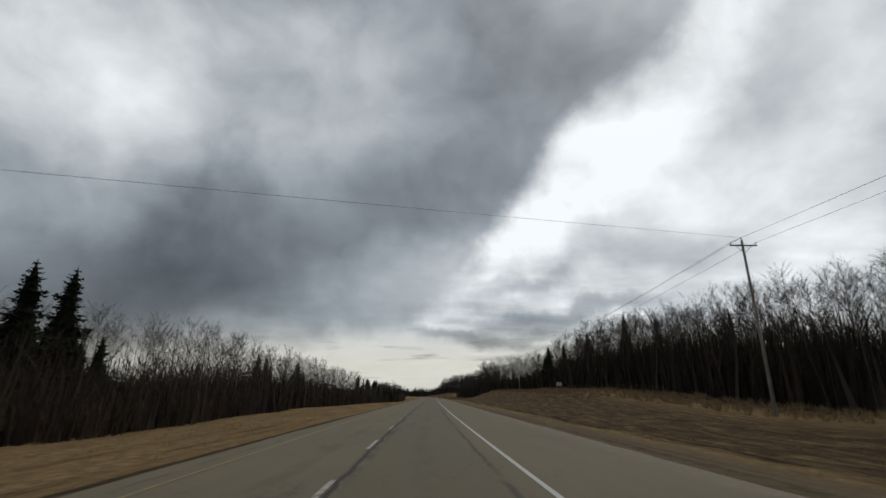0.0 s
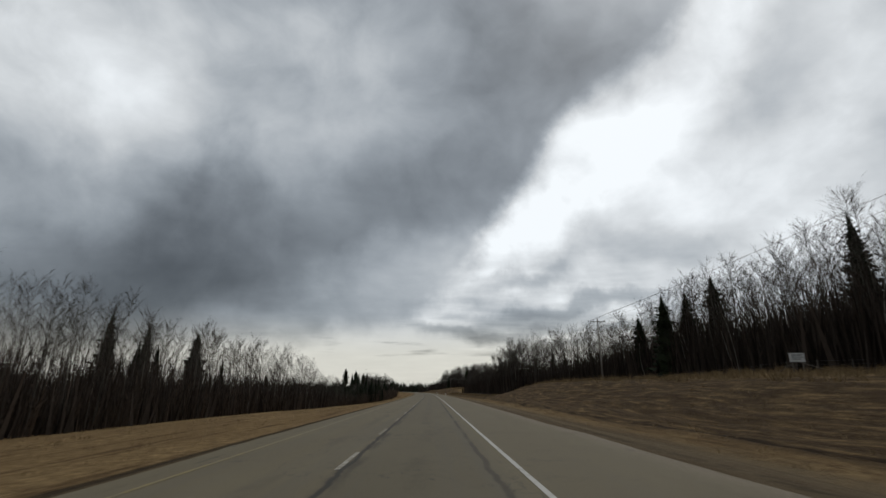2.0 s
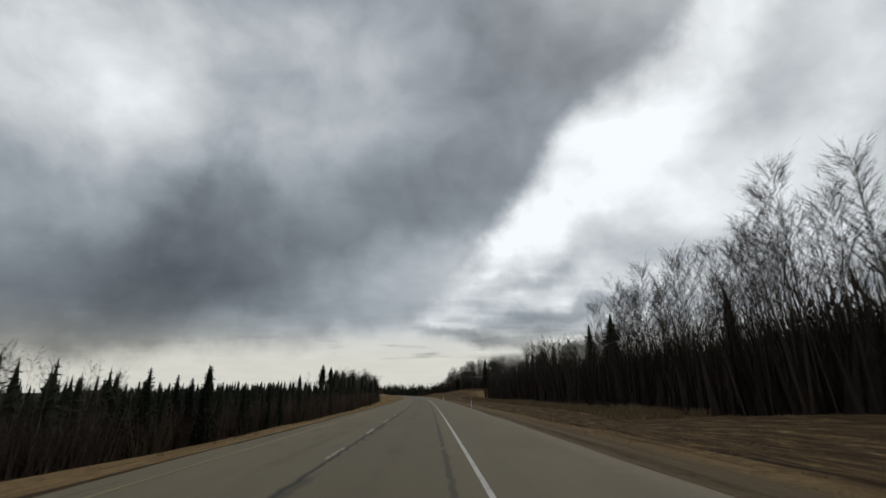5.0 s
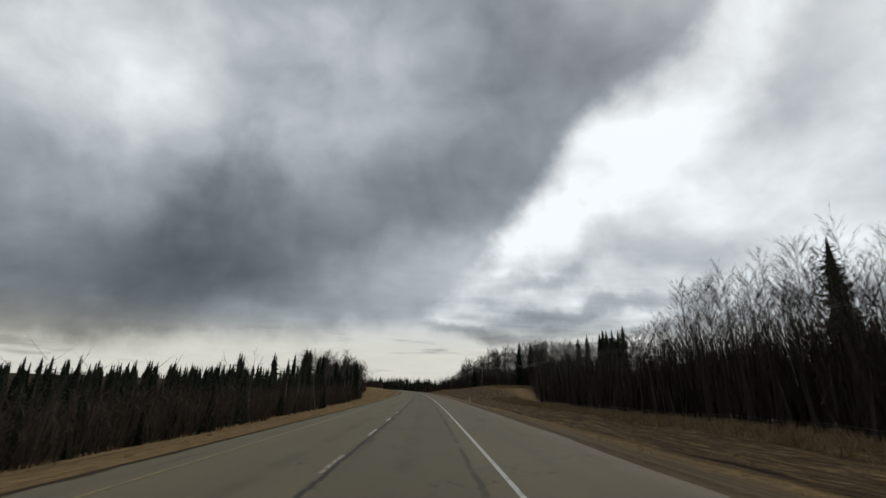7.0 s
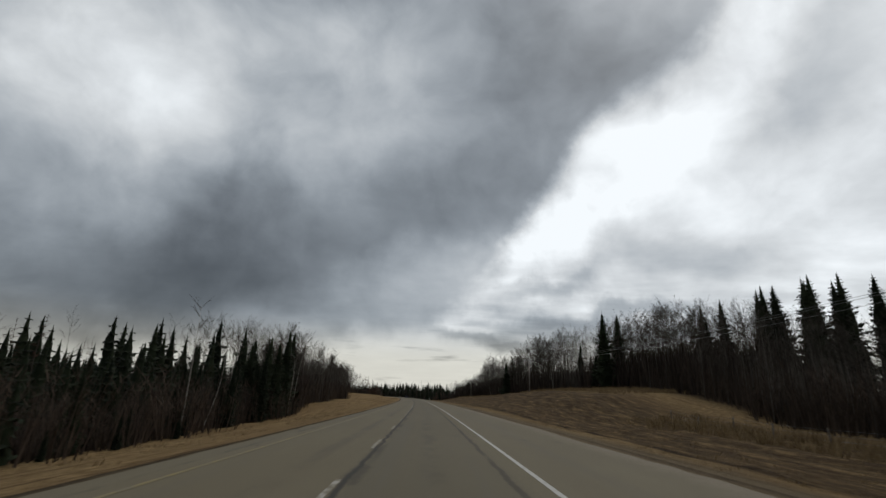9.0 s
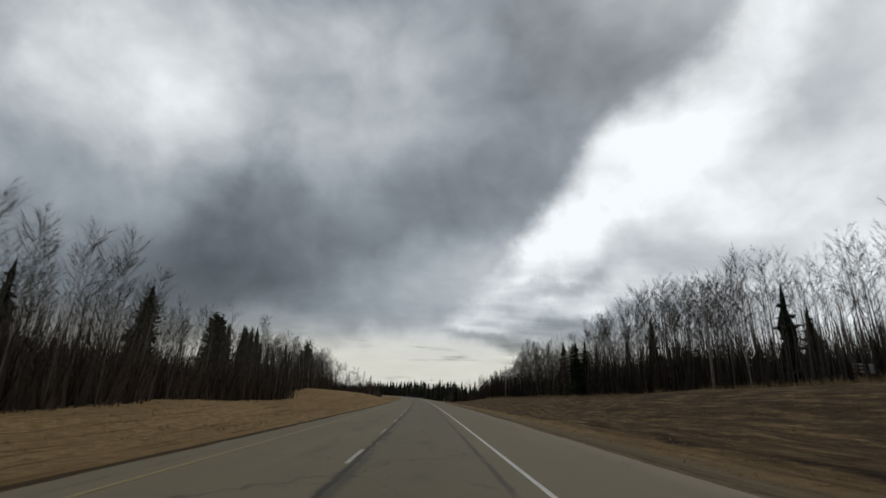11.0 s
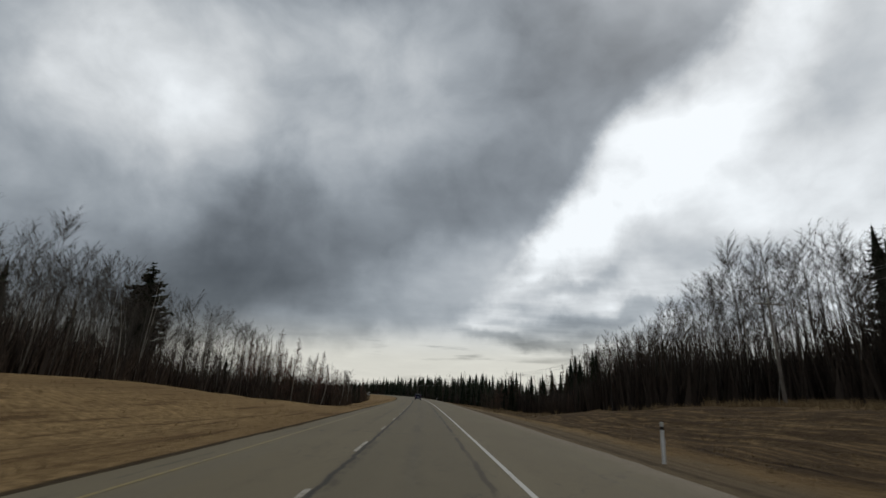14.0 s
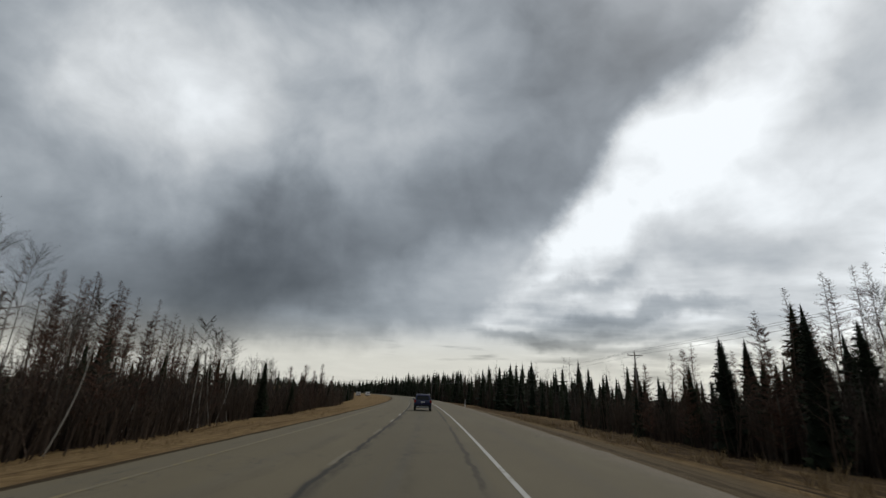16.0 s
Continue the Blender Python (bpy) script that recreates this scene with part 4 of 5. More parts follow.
# the close clump of reddish larches on the left
for _ in range(18):
    y, u = tree_rng.uniform(692, 718), tree_rng.uniform(-51, -37)
    plant_tree("larch_tree", y, u, tree_rng.uniform(0.62, 1.0) * (18.0 - 0.25 * abs(y - 700)) + 2.8, tree_rng)
for kind, y, u, top in MARKED:
    plant_tree(kind, y, u, top - ground_z(y, u), tree_rng)
# pale birches that lean out here and there: from, to, offset, how many, lowest and highest
for y0, y1, u, n, low, high in ((312, 350, -15, 4, 4.5, 6.0), (385, 426, -15.5, 6, 7, 11), (615, 690, -16, 12, 5, 8.0), (484, 606, 39, 15, 7, 12), (215, 395, 30.2, 9, 6, 9), (70, 200, 40, 8, 7, 10), (540, 600, -29.0, 13, 7, 11), (603, 627, -31.5, 15, 9, 13)):
    for _ in range(n):
        y = tree_rng.uniform(y0, y1)
        plant_tree("birch_tree", y, u + tree_rng.uniform(-1.2, 1.2), tree_rng.uniform(low, high), tree_rng)

# height of the canopy above the road, along each side
CANOPY = {1: ((-60, 13.5), (45, 14.4), (53, 15.5), (68, 17), (85, 17.8), (110, 19.5), (160, 20), (175, 18), (185, 16.5), (205, 18), (220, 17.5), (256, 17.5), (266, 15.5), (272, 12), (282, 12), (298, 14), (330, 14.5),
              (338, 12), (346, 9.5), (360, 10.5), (372, 11.5), (385, 9), (400, 9.5), (412, 13), (430, 18), (470, 22.5), (480, 22), (490, 23), (520, 22.5), (538, 21), (550, 17), (567, 15.5), (582, 17.5), (597, 19.5), (607, 15),
              (616, 13.5), (624, 10), (630, 7.5), (638, 7), (650, 6.8), (660, 6.4), (668, 4.2), (678, 3.2), (692, 3.4), (710, 4.4), (745, 8), (785, 10.5), (806, 11), (900, 12.5), (1000, 15), (1250, 15)),
          -1: ((-60, 9), (46, 9), (75, 9.7), (110, 10), (140, 9.6), (175, 9), (186, 8), (196, 6.5), (212, 4.5), (225, 5), (250, 3.6), (300, 1.7), (345, 1.4), (358, 1.4), (378, 2.0), (396, 3.4), (412, 7.0),
               (426, 11.5), (440, 12.5), (467, 11.6), (480, 10.2), (497, 10), (532, 12), (550, 10), (560, 14), (570, 16), (585, 14.5), (600, 14.5), (608, 14.5), (618, 13.5), (628, 10.5), (634, 8.5), (653, 7),
               (660, 5.2), (672, 5.4), (694, 5), (722, 5), (760, 3.8), (900, 3.6), (1250, 7))}


def canopy(side_of, y):
    rows = np.array(CANOPY[side_of])
    return float(np.interp(y, rows[:, 0], rows[:, 1]))


# the woods, stretch by stretch: side, from, to, front, depth, aspen share, spruce share (larch the rest), extra height
WOODS = ((1, -8, 70, 40, 30, .98, .02, 0), (1, 70, 205, 41, 30, .97, .03, 0), (1, 205, 400, 31, 30, .91, .09, 0), (1, 400, 480, 43, 30, .95, .05, 0), (1, 480, 612, 40, 30, .95, .05, 0),
         (1, 606, 674, 42, 16, .97, .03, 9.5), (1, 603, 652, 27, 15, .60, .04, -4), (1, 652, 690, 22, 30, .16, .44, 0), (1, 650, 678, 40, 18, 0, .55, 5.5), (1, 676, 692, 42, 14, 0, .45, 4.5), (1, 690, 800, 29, 30, .08, .78, 0), (1, 800, 1250, 33, 30, .15, .70, 0),
         (-1, -8, 130, 24, 30, .98, .02, 0), (-1, 130, 236, 23, 30, .95, .05, 0), (-1, 236, 425, 15.5, 36, .05, .92, 0), (-1, 425, 470, 18.5, 30, .97, .02, 0), (-1, 470, 530, 22.5, 30, .96, .03, 0), (-1, 530, 624, 29, 30, .86, .14, 0),
         (-1, 592, 648, 34, 15, .95, .05, 0), (-1, 624, 740, 15.8, 32, .30, .20, 0), (-1, 740, 1250, 20, 30, .1, .65, 0))
# where the forest edge runs, easing from one stretch into the next
FRONT = {1: ((-70, 40), (60, 40), (80, 41), (190, 41), (220, 28.5), (376, 28.5), (400, 33), (440, 43), (468, 43), (492, 40), (1500, 40)),
         -1: ((-70, 19.5), (45, 20), (80, 24), (120, 24), (140, 23), (222, 23), (256, 15.5), (412, 15.5), (434, 18.5), (460, 18.5), (482, 22.5), (520, 22.5), (545, 29), (610, 29), (642, 15.8), (735, 15.8), (765, 20), (1500, 20))}


def edge_shift(side_of, front, y):
    """How far the forest edge lies behind the stretch's own front at y."""
    if (side_of > 0 and y > 600) or front == 34:
        return 0.0
    rows = np.array(FRONT[side_of])
    return float(np.interp(y, rows[:, 0], rows[:, 1])) - front


wood = random.Random(7)
far_trees = {"aspen_tree": [], "rear_aspen": [], "spruce_tree": [], "larch_tree": []}
brush, poles_within, mass = [], [], []
used = {"aspen_tree": 60, "spruce_tree": 40, "larch_tree": 10}
for side_of, y0, y1, front, deep, p_aspen, p_spruce, extra in WOODS:
    far = y0 >= 690
    gap = (2.35 if p_aspen > 0.4 else 2.9) if not far else 4.2
    row = 0.0
    deep_trees = min(deep, 19.0) if p_aspen > 0.4 else deep
    while row < deep_trees:
        y = y0 + wood.uniform(0, gap)
        while y < y1:
            u = side_of * (front + edge_shift(side_of, front, y) + row + wood.uniform(-1.3, 1.6) + 1.6 * noise.noise((y * 0.05, side_of * 9.0, 1.0)))
            pick = wood.random()
            kind = "aspen_tree" if pick < p_aspen else "spruce_tree" if pick < p_aspen + p_spruce else "larch_tree"
            if kind == "spruce_tree" and p_aspen > 0.8 and row < 9:
                kind = "aspen_tree"
            low_wood = side_of < 0 and 250 < y < 392
            top = canopy(side_of, y) + extra + (max(0.0, row - 16) * 0.07 if low_wood else max(0.0, row - 6) * 0.09)
            h = max(1.7, top - ground_z(y, u)) * (wood.uniform(0.80, 1.03) if kind == "aspen_tree" else wood.uniform(0.58, 1.06) if p_aspen < 0.4 else wood.uniform(0.45, 0.92))
            if far:
                h *= wood.uniform(0.62, 1.22)
            if kind == "larch_tree":
                h *= 1.10
            if row < 2.0 and kind == "aspen_tree":
                h *= wood.uniform(0.7, 1.0)
            if any(abs(y - m[1]) < 3.2 and m[2] * side_of > 0 and abs(u) < abs(m[2]) + 1.5 and m[0] == "broad_spruce_tree" for m in MARKED):
                y += 1.5
                continue
            if kind == "spruce_tree" and ((row < 4 and side_of < 0 and 520 < y < 604) or (row < 7 and side_of < 0 and 604 < y < 680) or (row < 13 and side_of > 0 and 205 < y < 400)):
                kind = "aspen_tree"
            if side_of > 0 and 470 < y < 492 and u < 49:
                y += 1.5
                continue
            if low_wood and row < 20:
                h *= wood.choice((0.5, 0.62, 0.72, 0.8, 0.9, 1.0, 1.06))
            near_row = row < (1.0 if kind == "aspen_tree" else 4.0)
            if near_row and not far and used[kind] < 300 and wood.random() < 0.85:
                used[kind] += 1
                plant_tree(kind, y, u, h, wood)
            else:
                x, yy = place(y, u)
                far_trees["rear_aspen" if kind == "aspen_tree" and row > 5.5 else kind].append((float(x), float(yy), ground_z(y, u) - 0.15, wood.uniform(0, 6.28), h / 10.0))
            y += gap * wood.uniform(0.6, 1.4) * (0.62 if p_aspen > 0.4 and row > 5.5 else 0.9)
        row += (2.9 if row < 5 else 3.6 if p_aspen > 0.4 else 4.6) if not far else 4.5
    # undergrowth in front of and between the trunks
    y = y0
    while y < y1:
        for k in range((8 if front < 24 else 6) if not far else 2):
            u = side_of * (front + edge_shift(side_of, front, y) - 1.5 + abs(wood.gauss(0, 1)) * 5.5)
            yj = y + wood.uniform(-1, 1)
            if 474 < yj < 492 and 0 < u < 50:
                continue
            x, yy = place(yj, u)
            brush.append((float(x), float(yy), ground_z(yj, u) - 0.05, wood.uniform(0, 6.28), wood.uniform(0.55, 1.35) * (1.15 if side_of > 0 and 205 <= y0 < 400 else 1.0)))
        share, most = (0.86, 10.5) if side_of > 0 and 205 <= y < 400 else (0.76, 11.0) if side_of > 0 and y < 205 else (0.70, 10.0) if side_of > 0 else (0.66, 7.5) if y < 236 else (0.62, 6.5)
        for k in range((12 if side_of < 0 and 604 <= y < 740 else 12 if side_of > 0 and 600 <= y < 690 else 10 if (side_of > 0 and 70 <= y < 606) or (side_of < 0 and y < 236) else 7) if not far else 4):
            u = side_of * (front + edge_shift(side_of, front, y) + 0.8 + 15 * wood.random() ** 1.3)
            yj = y + wood.uniform(-1, 1)
            if 474 < yj < 492 and 0 < u < 50:
                continue
            x, yy = place(yj, u)
            tall_as = min(most, share * max(3.0, canopy(side_of, yj) - ground_z(yj, u)))
            if side_of > 0 and 374 < yj < 412:
                tall_as *= 0.55
            mass.append((float(x), float(yy), ground_z(yj, u) - 0.1, wood.uniform(0, 6.28), tall_as / 4.0 * wood.uniform(0.55, 1.15)))
        for k in range((46 if side_of > 0 and 205 <= y < 400 else 34 if p_aspen > 0.4 else 26) if not far else 10):
            u = side_of * (front + edge_shift(side_of, front, y) + 1 + wood.random() * (deep - 4))
            yj = y + wood.uniform(-1, 1)
            x, yy = place(yj, u)
            inside = max(3.0, canopy(side_of, yj) - ground_z(yj, u))
            poles_within.append((float(x), float(yy), ground_z(yj, u) - 0.2, wood.uniform(0, 6.28), inside / 9.2 * wood.uniform(0.34, 0.70)))
        y += 1.8 if not far else 3.6
# low spruce country far behind the left-hand edge
for _ in range(330):
    yj, u = wood.uniform(225, 520), -wood.uniform(54, 62)
    x, yy = place(yj, u)
    far_trees["spruce_tree"].append((float(x) - wood.uniform(0, 45), float(yy), ground_z(yj, u) - 0.15, wood.uniform(0, 6.28), wood.uniform(0.55, 0.92)))
for _ in range(420):
    yj, u = wood.uniform(14, 48), wood.uniform(-25, -18.5)
    x, yy = place(yj, u)
    brush.append((float(x), float(yy), ground_z(yj, u) - 0.05, wood.uniform(0, 6.28), wood.uniform(0.45, 0.95)))
for _ in range(170):
    yj, u = wood.uniform(8, 60), wood.uniform(-30, -20.5)
    x, yy = place(yj, u)
    mass.append((float(x), float(yy), ground_z(yj, u) - 0.1, wood.uniform(0, 6.28), wood.uniform(0.6, 1.25)))
scatter("background_aspens", [aspen_shapes(random.Random(200 + k), 10.0, False) for k in range(7)], far_trees["aspen_tree"], (M_ASPEN, M_TWIG), "dense stand of bare grey aspens behind the forest edge", "trees")
scatter("rear_aspens", [aspen_shapes(random.Random(210 + k), 10.0, False, 15, 8) for k in range(7)], far_trees["rear_aspen"], (M_ASPEN, M_TWIG), "crowded bare grey aspens deep in the woods", "trees")
scatter("background_spruces", [spruce_shapes(random.Random(220 + k), 10.0, False) for k in range(6)], far_trees["spruce_tree"], (M_SPRUCE_BARK, M_NEEDLE), "dark spruces standing among the bare trees", "trees")


def stem_shapes(rng):
    """A thin young trunk with a few stubs, as they crowd inside the woods."""
    s = Shape()
    a, b = rng.uniform(-.6, .6), rng.uniform(-.6, .6)
    s.spike(Vector((0, 0, 0)), Vector((a, b, 9.2)), rng.uniform(0.06, 0.095))
    for _ in range(3):
        z = rng.uniform(2.5, 8.0)
        w = rng.uniform(0, 6.28)
        d = Vector((math.cos(w), math.sin(w), rng.uniform(0.6, 1.8))) * rng.uniform(0.5, 1.1)
        p = Vector((a * z / 9.2, b * z / 9.2, z))
        s.add([tuple(p - Vector((0, 0, 0.035))), tuple(p + Vector((0, 0, 0.035))), tuple(p + d)], [(0, 1, 2)])
    return (s,)


scatter("young_trunks", [stem_shapes(random.Random(300 + k)) for k in range(8)], poles_within, (M_STEM,), "crowded thin dark trunks inside the woods", "trees")
# a wooded rise that closes the view far ahead
far_rise = []
for _ in range(420):
    y, u = wood.uniform(1270, 1700), wood.uniform(-520, 420)
    inner = max(-62.0, min(62.0, u))
    x, yy = place(y, inner)
    far_rise.append((float(x) + u - inner, float(yy), ground_z(y, u), wood.uniform(0, 6.28), wood.uniform(1.1, 1.9)))
scatter("far_woods", [spruce_shapes(random.Random(320 + k), 10.0, False) for k in range(3)], far_rise, (M_SPRUCE_BARK, M_NEEDLE), "dark wooded rise on the horizon", "trees")
scatter("background_larches", [larch_shapes(random.Random(240 + k), 10.0, False) for k in range(4)], far_trees["larch_tree"], (M_SPRUCE_BARK, M_LARCH), "bare brown larches among the spruces", "trees")
scatter("packed_brush", [(mass_shape(random.Random(270 + k), 4.0),) for k in range(6)], mass, (M_MASS,), "dark packed brush filling the wood between trunks", "shrubs")
scatter("thicket", [(shrub_shape(random.Random(260 + k), 4.3, 9),) for k in range(6)], brush, (M_SHRUB,), "dark leafless thicket along the forest edge", "shrubs")

# dry grass: tall yellow stands before the woods, short tufts on the verges
tall, short = [], []
gr = random.Random(31)
for y0, y1, u0, u1, n in ((238, 400, 20, 27, 3000), (70, 205, 23, 36, 1700), (480, 610, 24, 38, 2000), (-20, 70, 28, 38, 900), (605, 700, 13, 18, 180), (415, 480, 26, 40, 1000)):
    for _ in range(n):
        y, u = gr.uniform(y0, y1), gr.uniform(u0, u1)
        x, yy = place(y, u)
        tall.append((float(x), float(yy), ground_z(y, u), gr.uniform(0, 6.28), gr.uniform(0.5, 1.2)))
for y0, y1, u0, u1, n in ((-10, 690, 10.0, 24, 7000), (-10, 690, -13, -5, 4500), (-10, 130, -24, -12, 1200), (430, 605, -26, -12, 1800)):
    for _ in range(n):
        y, u = gr.uniform(y0, y1), gr.uniform(u0, u1)
        x, yy = place(y, u)
        short.append((float(x), float(yy), ground_z(y, u), gr.uniform(0, 6.28), gr.uniform(0.5, 1.3)))
scatter("tall_grass", [(tuft_shape(random.Random(280 + k), 0.75, 12, 0.3),) for k in range(4)], tall, (M_STRAW,), "tall dry yellow grass before the woods", "grass")
scatter("short_grass", [(tuft_shape(random.Random(290 + k), 0.15, 7, 0.3),) for k in range(4)], short, (M_STRAW,), "short dry grass tufts on the verge", "grass")


# ---- power line along the right-hand side ----
def power_pole(y, u, h, label=""):
    x, yy = place(y, u)
    z = ground_z(y, u)
    ob = new("power_pole")
    ob.matrix_basis = pose(float(x), float(yy), z, 0, 0, math.degrees(float(turn_at(y))))
    s = Shape()
    s.tube([(0, 0, -0.4), (0.015, 0, h * 0.5), (0, 0, h)], [0.155, 0.13, 0.10], 10, cap=True)
    part("pole", s, M_POLE, ob, smooth=True)
    arm = Shape()
    arm.box((-1.25, -0.17, h - 0.62), (1.25, -0.07, h - 0.49))
    part("crossarm", bevelled(arm, 0.012), M_POLE, ob)
    for sx in (-1, 1):
        b = Shape()
        b.tube([(sx * 0.75, -0.12, h - 0.60), (0, -0.12, h - 1.25)], [0.022, 0.022], 4)
        part("brace", b, M_STEEL, ob)
    for px, pz in ((-1.15, h - 0.49), (1.15, h - 0.49), (0.0, h)):
        b = Shape()
        b.tube([(px, -0.12 if px else 0, pz), (px, -0.12 if px else 0, pz + 0.08), (px, -0.12 if px else 0, pz + 0.10), (px, -0.12 if px else 0, pz + 0.24)], [0.018, 0.018, 0.06, 0.045], 8, cap=True)
        part("insulator", b, M_CERAMIC, ob, "grey pin insulator")
    tagged(ob, label or "weathered grey wooden power pole with one crossarm", "utility pole", "poles of the power line")
    m = ob.matrix_basis
    return [m @ Vector(v) for v in ((-1.15, -0.12, h - 0.27), (1.15, -0.12, h - 0.27), (0, 0, h + 0.22))]


def power_line(a, b, sag, label="sagging overhead power wires between two poles", radius=0.014):
    ob = new("power_line")
    mid = (a[0] + b[0]) / 2
    ob.location = mid
    for p, q in zip(a, b):
        s = Shape()
        n = 14
        s.tube([p.lerp(q, k / n) - Vector((0, 0, sag * 4 * (k / n) * (1 - k / n))) - mid for k in range(n + 1)], [radius] * (n + 1), 4)
        part("wire", s, M_STEEL, ob)
    tagged(ob, label, "power line", "spans of the power line")


POLES = ((-80, 28, 13.0), (39.4, 29.9, 15.1), (160, 30.7, 10.7), (268, 35.5, 10.6), (375, 34, 9.6), (480.5, 30.4, 8.9), (588, 30, 8.6), (702, 35.3, 11.6), (815, 32, 11.0), (930, 32, 11.0))
tops = [power_pole(*p) for p in POLES]
for a, b in zip(tops, tops[1:]):
    power_line(a, b, 1.1)
over = power_pole(2.9, -58.6, 9.2, "grey wooden pole carrying a wire over the highway")
power_line([tops[1][2]], [over[2]], 0.12, "single overhead wire crossing above the highway", 0.011)


# ---- delineator posts on the gravel edge ----
M_POST = grained("white_plastic_post", (0.55, 0.55, 0.54), (0.78, 0.78, 0.76), 14.0, 0.5, bumps=0.1)
M_BAND = grained("black_band", (0.012, 0.012, 0.012), (0.03, 0.03, 0.03), 14.0, 0.6, bumps=0)
M_REFLECT = grained("pale_reflector", (0.55, 0.55, 0.5), (0.75, 0.75, 0.7), 20.0, 0.2, bumps=0)


def delineator():
    ob = new("delineator_post")
    s = Shape()
    s.box((-0.05, -0.02, -0.15), (0.05, 0.02, 0.905))
    part("post", bevelled(s, 0.012, 2), M_POST, ob)
    s = Shape()
    s.box((-0.052, -0.022, 0.906), (0.052, 0.022, 0.995))
    part("band", bevelled(s, 0.010), M_BAND, ob, "black band")
    s = Shape()
    s.box((-0.05, -0.02, 0.996), (0.05, 0.02, 1.12))
    part("reflector", bevelled(s, 0.012), M_REFLECT, ob, "pale reflective cap")
    return tagged(ob, "white plastic delineator post with a black band on the gravel edge", "marker post", "delineator posts along the road")


first_post = delineator()
for k, (y, u, lean) in enumerate(((259.4, 8.0, 0), (354, 9.3, 1), (565.2, 8.6, 2), (706, 8.8, 0), (800, 9.0, 0))):
    x, yy = place(y, u)
    m = pose(float(x), float(yy), ground_z(y, u), 0, lean, math.degrees(float(turn_at(y))))
    if k:
        copy_thing(first_post, m)
    else:
        first_post.matrix_basis = m


# ---- wire fences on the right ----
def wire_fence(y0, y1, u0, u1, step, h):
    n = int((y1 - y0) / step)
    x, yy = place(y0, u0)
    ob = new("wire_fence")
    base = Vector((float(x), float(yy), ground_z(y0, u0)))
    ob.location = base
    fr = random.Random(int(y0))
    tips = []
    forms = []
    for k in range(3):
        s = Shape()
        s.tube([(0, 0, -0.3), (0.01, 0, h * 0.6), (0, 0.01, h)], [0.046, 0.043, 0.038], 7, cap=True)
        forms.append(s.mesh("fence_post", [M_FENCE], True))
    for k in range(n + 1):
        f = k / n
        y, u = y0 + (y1 - y0) * f, u0 + (u1 - u0) * f + fr.uniform(-.15, .15)
        x, yy = place(y, u)
        at = Vector((float(x), float(yy), ground_z(y, u)))
        post = new("fence_post", forms[k % 3])
        post.parent = ob
        post.matrix_basis = pose(*(at - base), fr.uniform(-6, 6), fr.uniform(-6, 6), fr.uniform(0, 360))
        tips.append(at - base)
    for lift in (0.35, 0.62, 0.90):
        s = Shape()
        s.tube([p + Vector((0, 0, h * lift)) for p in tips], [0.006] * len(tips), 3)
        part("wire", s, M_STEEL, ob)
    tagged(ob, "weathered grey wooden post and wire fence in dry grass", "fence")


wire_fence(70, 204, 35.5, 36.5, 3.6, 1.1)
wire_fence(242, 398, 22.5, 23.5, 4.2, 1.0)


# ---- signs ----
M_PANEL = grained("white_sign_board", (0.50, 0.50, 0.48), (0.72, 0.72, 0.69), 3.0, 0.55, bumps=0.05)
M_BAR = grained("dark_sign_print", (0.05, 0.05, 0.06), (0.11, 0.11, 0.12), 8.0, 0.6, bumps=0)
M_RED = grained("faded_red_print", (0.22, 0.03, 0.025), (0.34, 0.06, 0.05), 8.0, 0.6, bumps=0)


def board_sign(name, y, u, w, hgt, lift, bars, label, turn=0.0, braced=False, tilt=0.0):
    x, yy = place(y, u)
    ob = new(name)
    ob.matrix_basis = pose(float(x), float(yy), ground_z(y, u), 0, tilt, math.degrees(float(turn_at(y))) + turn)
    s = Shape()
    s.box((-w / 2, -0.03, lift), (w / 2, 0.0, lift + hgt))
    part("panel", bevelled(s, 0.006), M_PANEL, ob, "white printed board")
    for k in (-1, 1):
        s = Shape()
        s.box((k * w * 0.32 - 0.045, 0.002, -0.3), (k * w * 0.32 + 0.045, 0.09, lift + hgt * 0.9))
        part("post", bevelled(s, 0.008), M_FENCE, ob)
    for bx, bz, bw, bh, mat in bars:
        s = Shape()
        s.box((bx * w - bw * w / 2, -0.036, lift + bz * hgt), (bx * w + bw * w / 2, -0.031, lift + (bz + bh) * hgt))
        part("print_bar", s, mat, ob, "dark unreadable line of print" if mat is M_BAR else "red print")
    if braced:
        for k, far in ((-1, 1.4), (1, 2.9)):
            s = Shape()
            s.tube([(k * 0.25, 0.05, lift - 0.05), (k * far, 0.5, 0.05)], [0.045, 0.045], 6)
            part("brace", s, M_FENCE, ob, "grey timber brace")
    tagged(ob, label, "sign")


board_sign("small_sign", 119.5, 33.3, 1.25, 0.75, 0.85, ((0, 0.72, 0.7, 0.10, M_BAR), (0.02, 0.50, 0.8, 0.08, M_BAR), (-0.05, 0.28, 0.6, 0.08, M_BAR)), "small white sign on braced timber posts above the bank", -8, True)
board_sign("field_sign", 481.5, 47.0, 2.3, 0.95, 2.6, ((-0.05, 0.58, 0.75, 0.22, M_BAR), (-0.12, 0.22, 0.5, 0.2, M_RED)), "white printed field sign on timber posts, weathered", -6, False, 2)
board_sign("field_sign", 482.5, 49.6, 1.8, 0.95, 2.7, ((0.0, 0.66, 0.75, 0.1, M_BAR), (0, 0.42, 0.6, 0.1, M_BAR), (0, 0.2, 0.7, 0.08, M_BAR)), "smaller white printed field sign on timber posts", -6, False, -2)

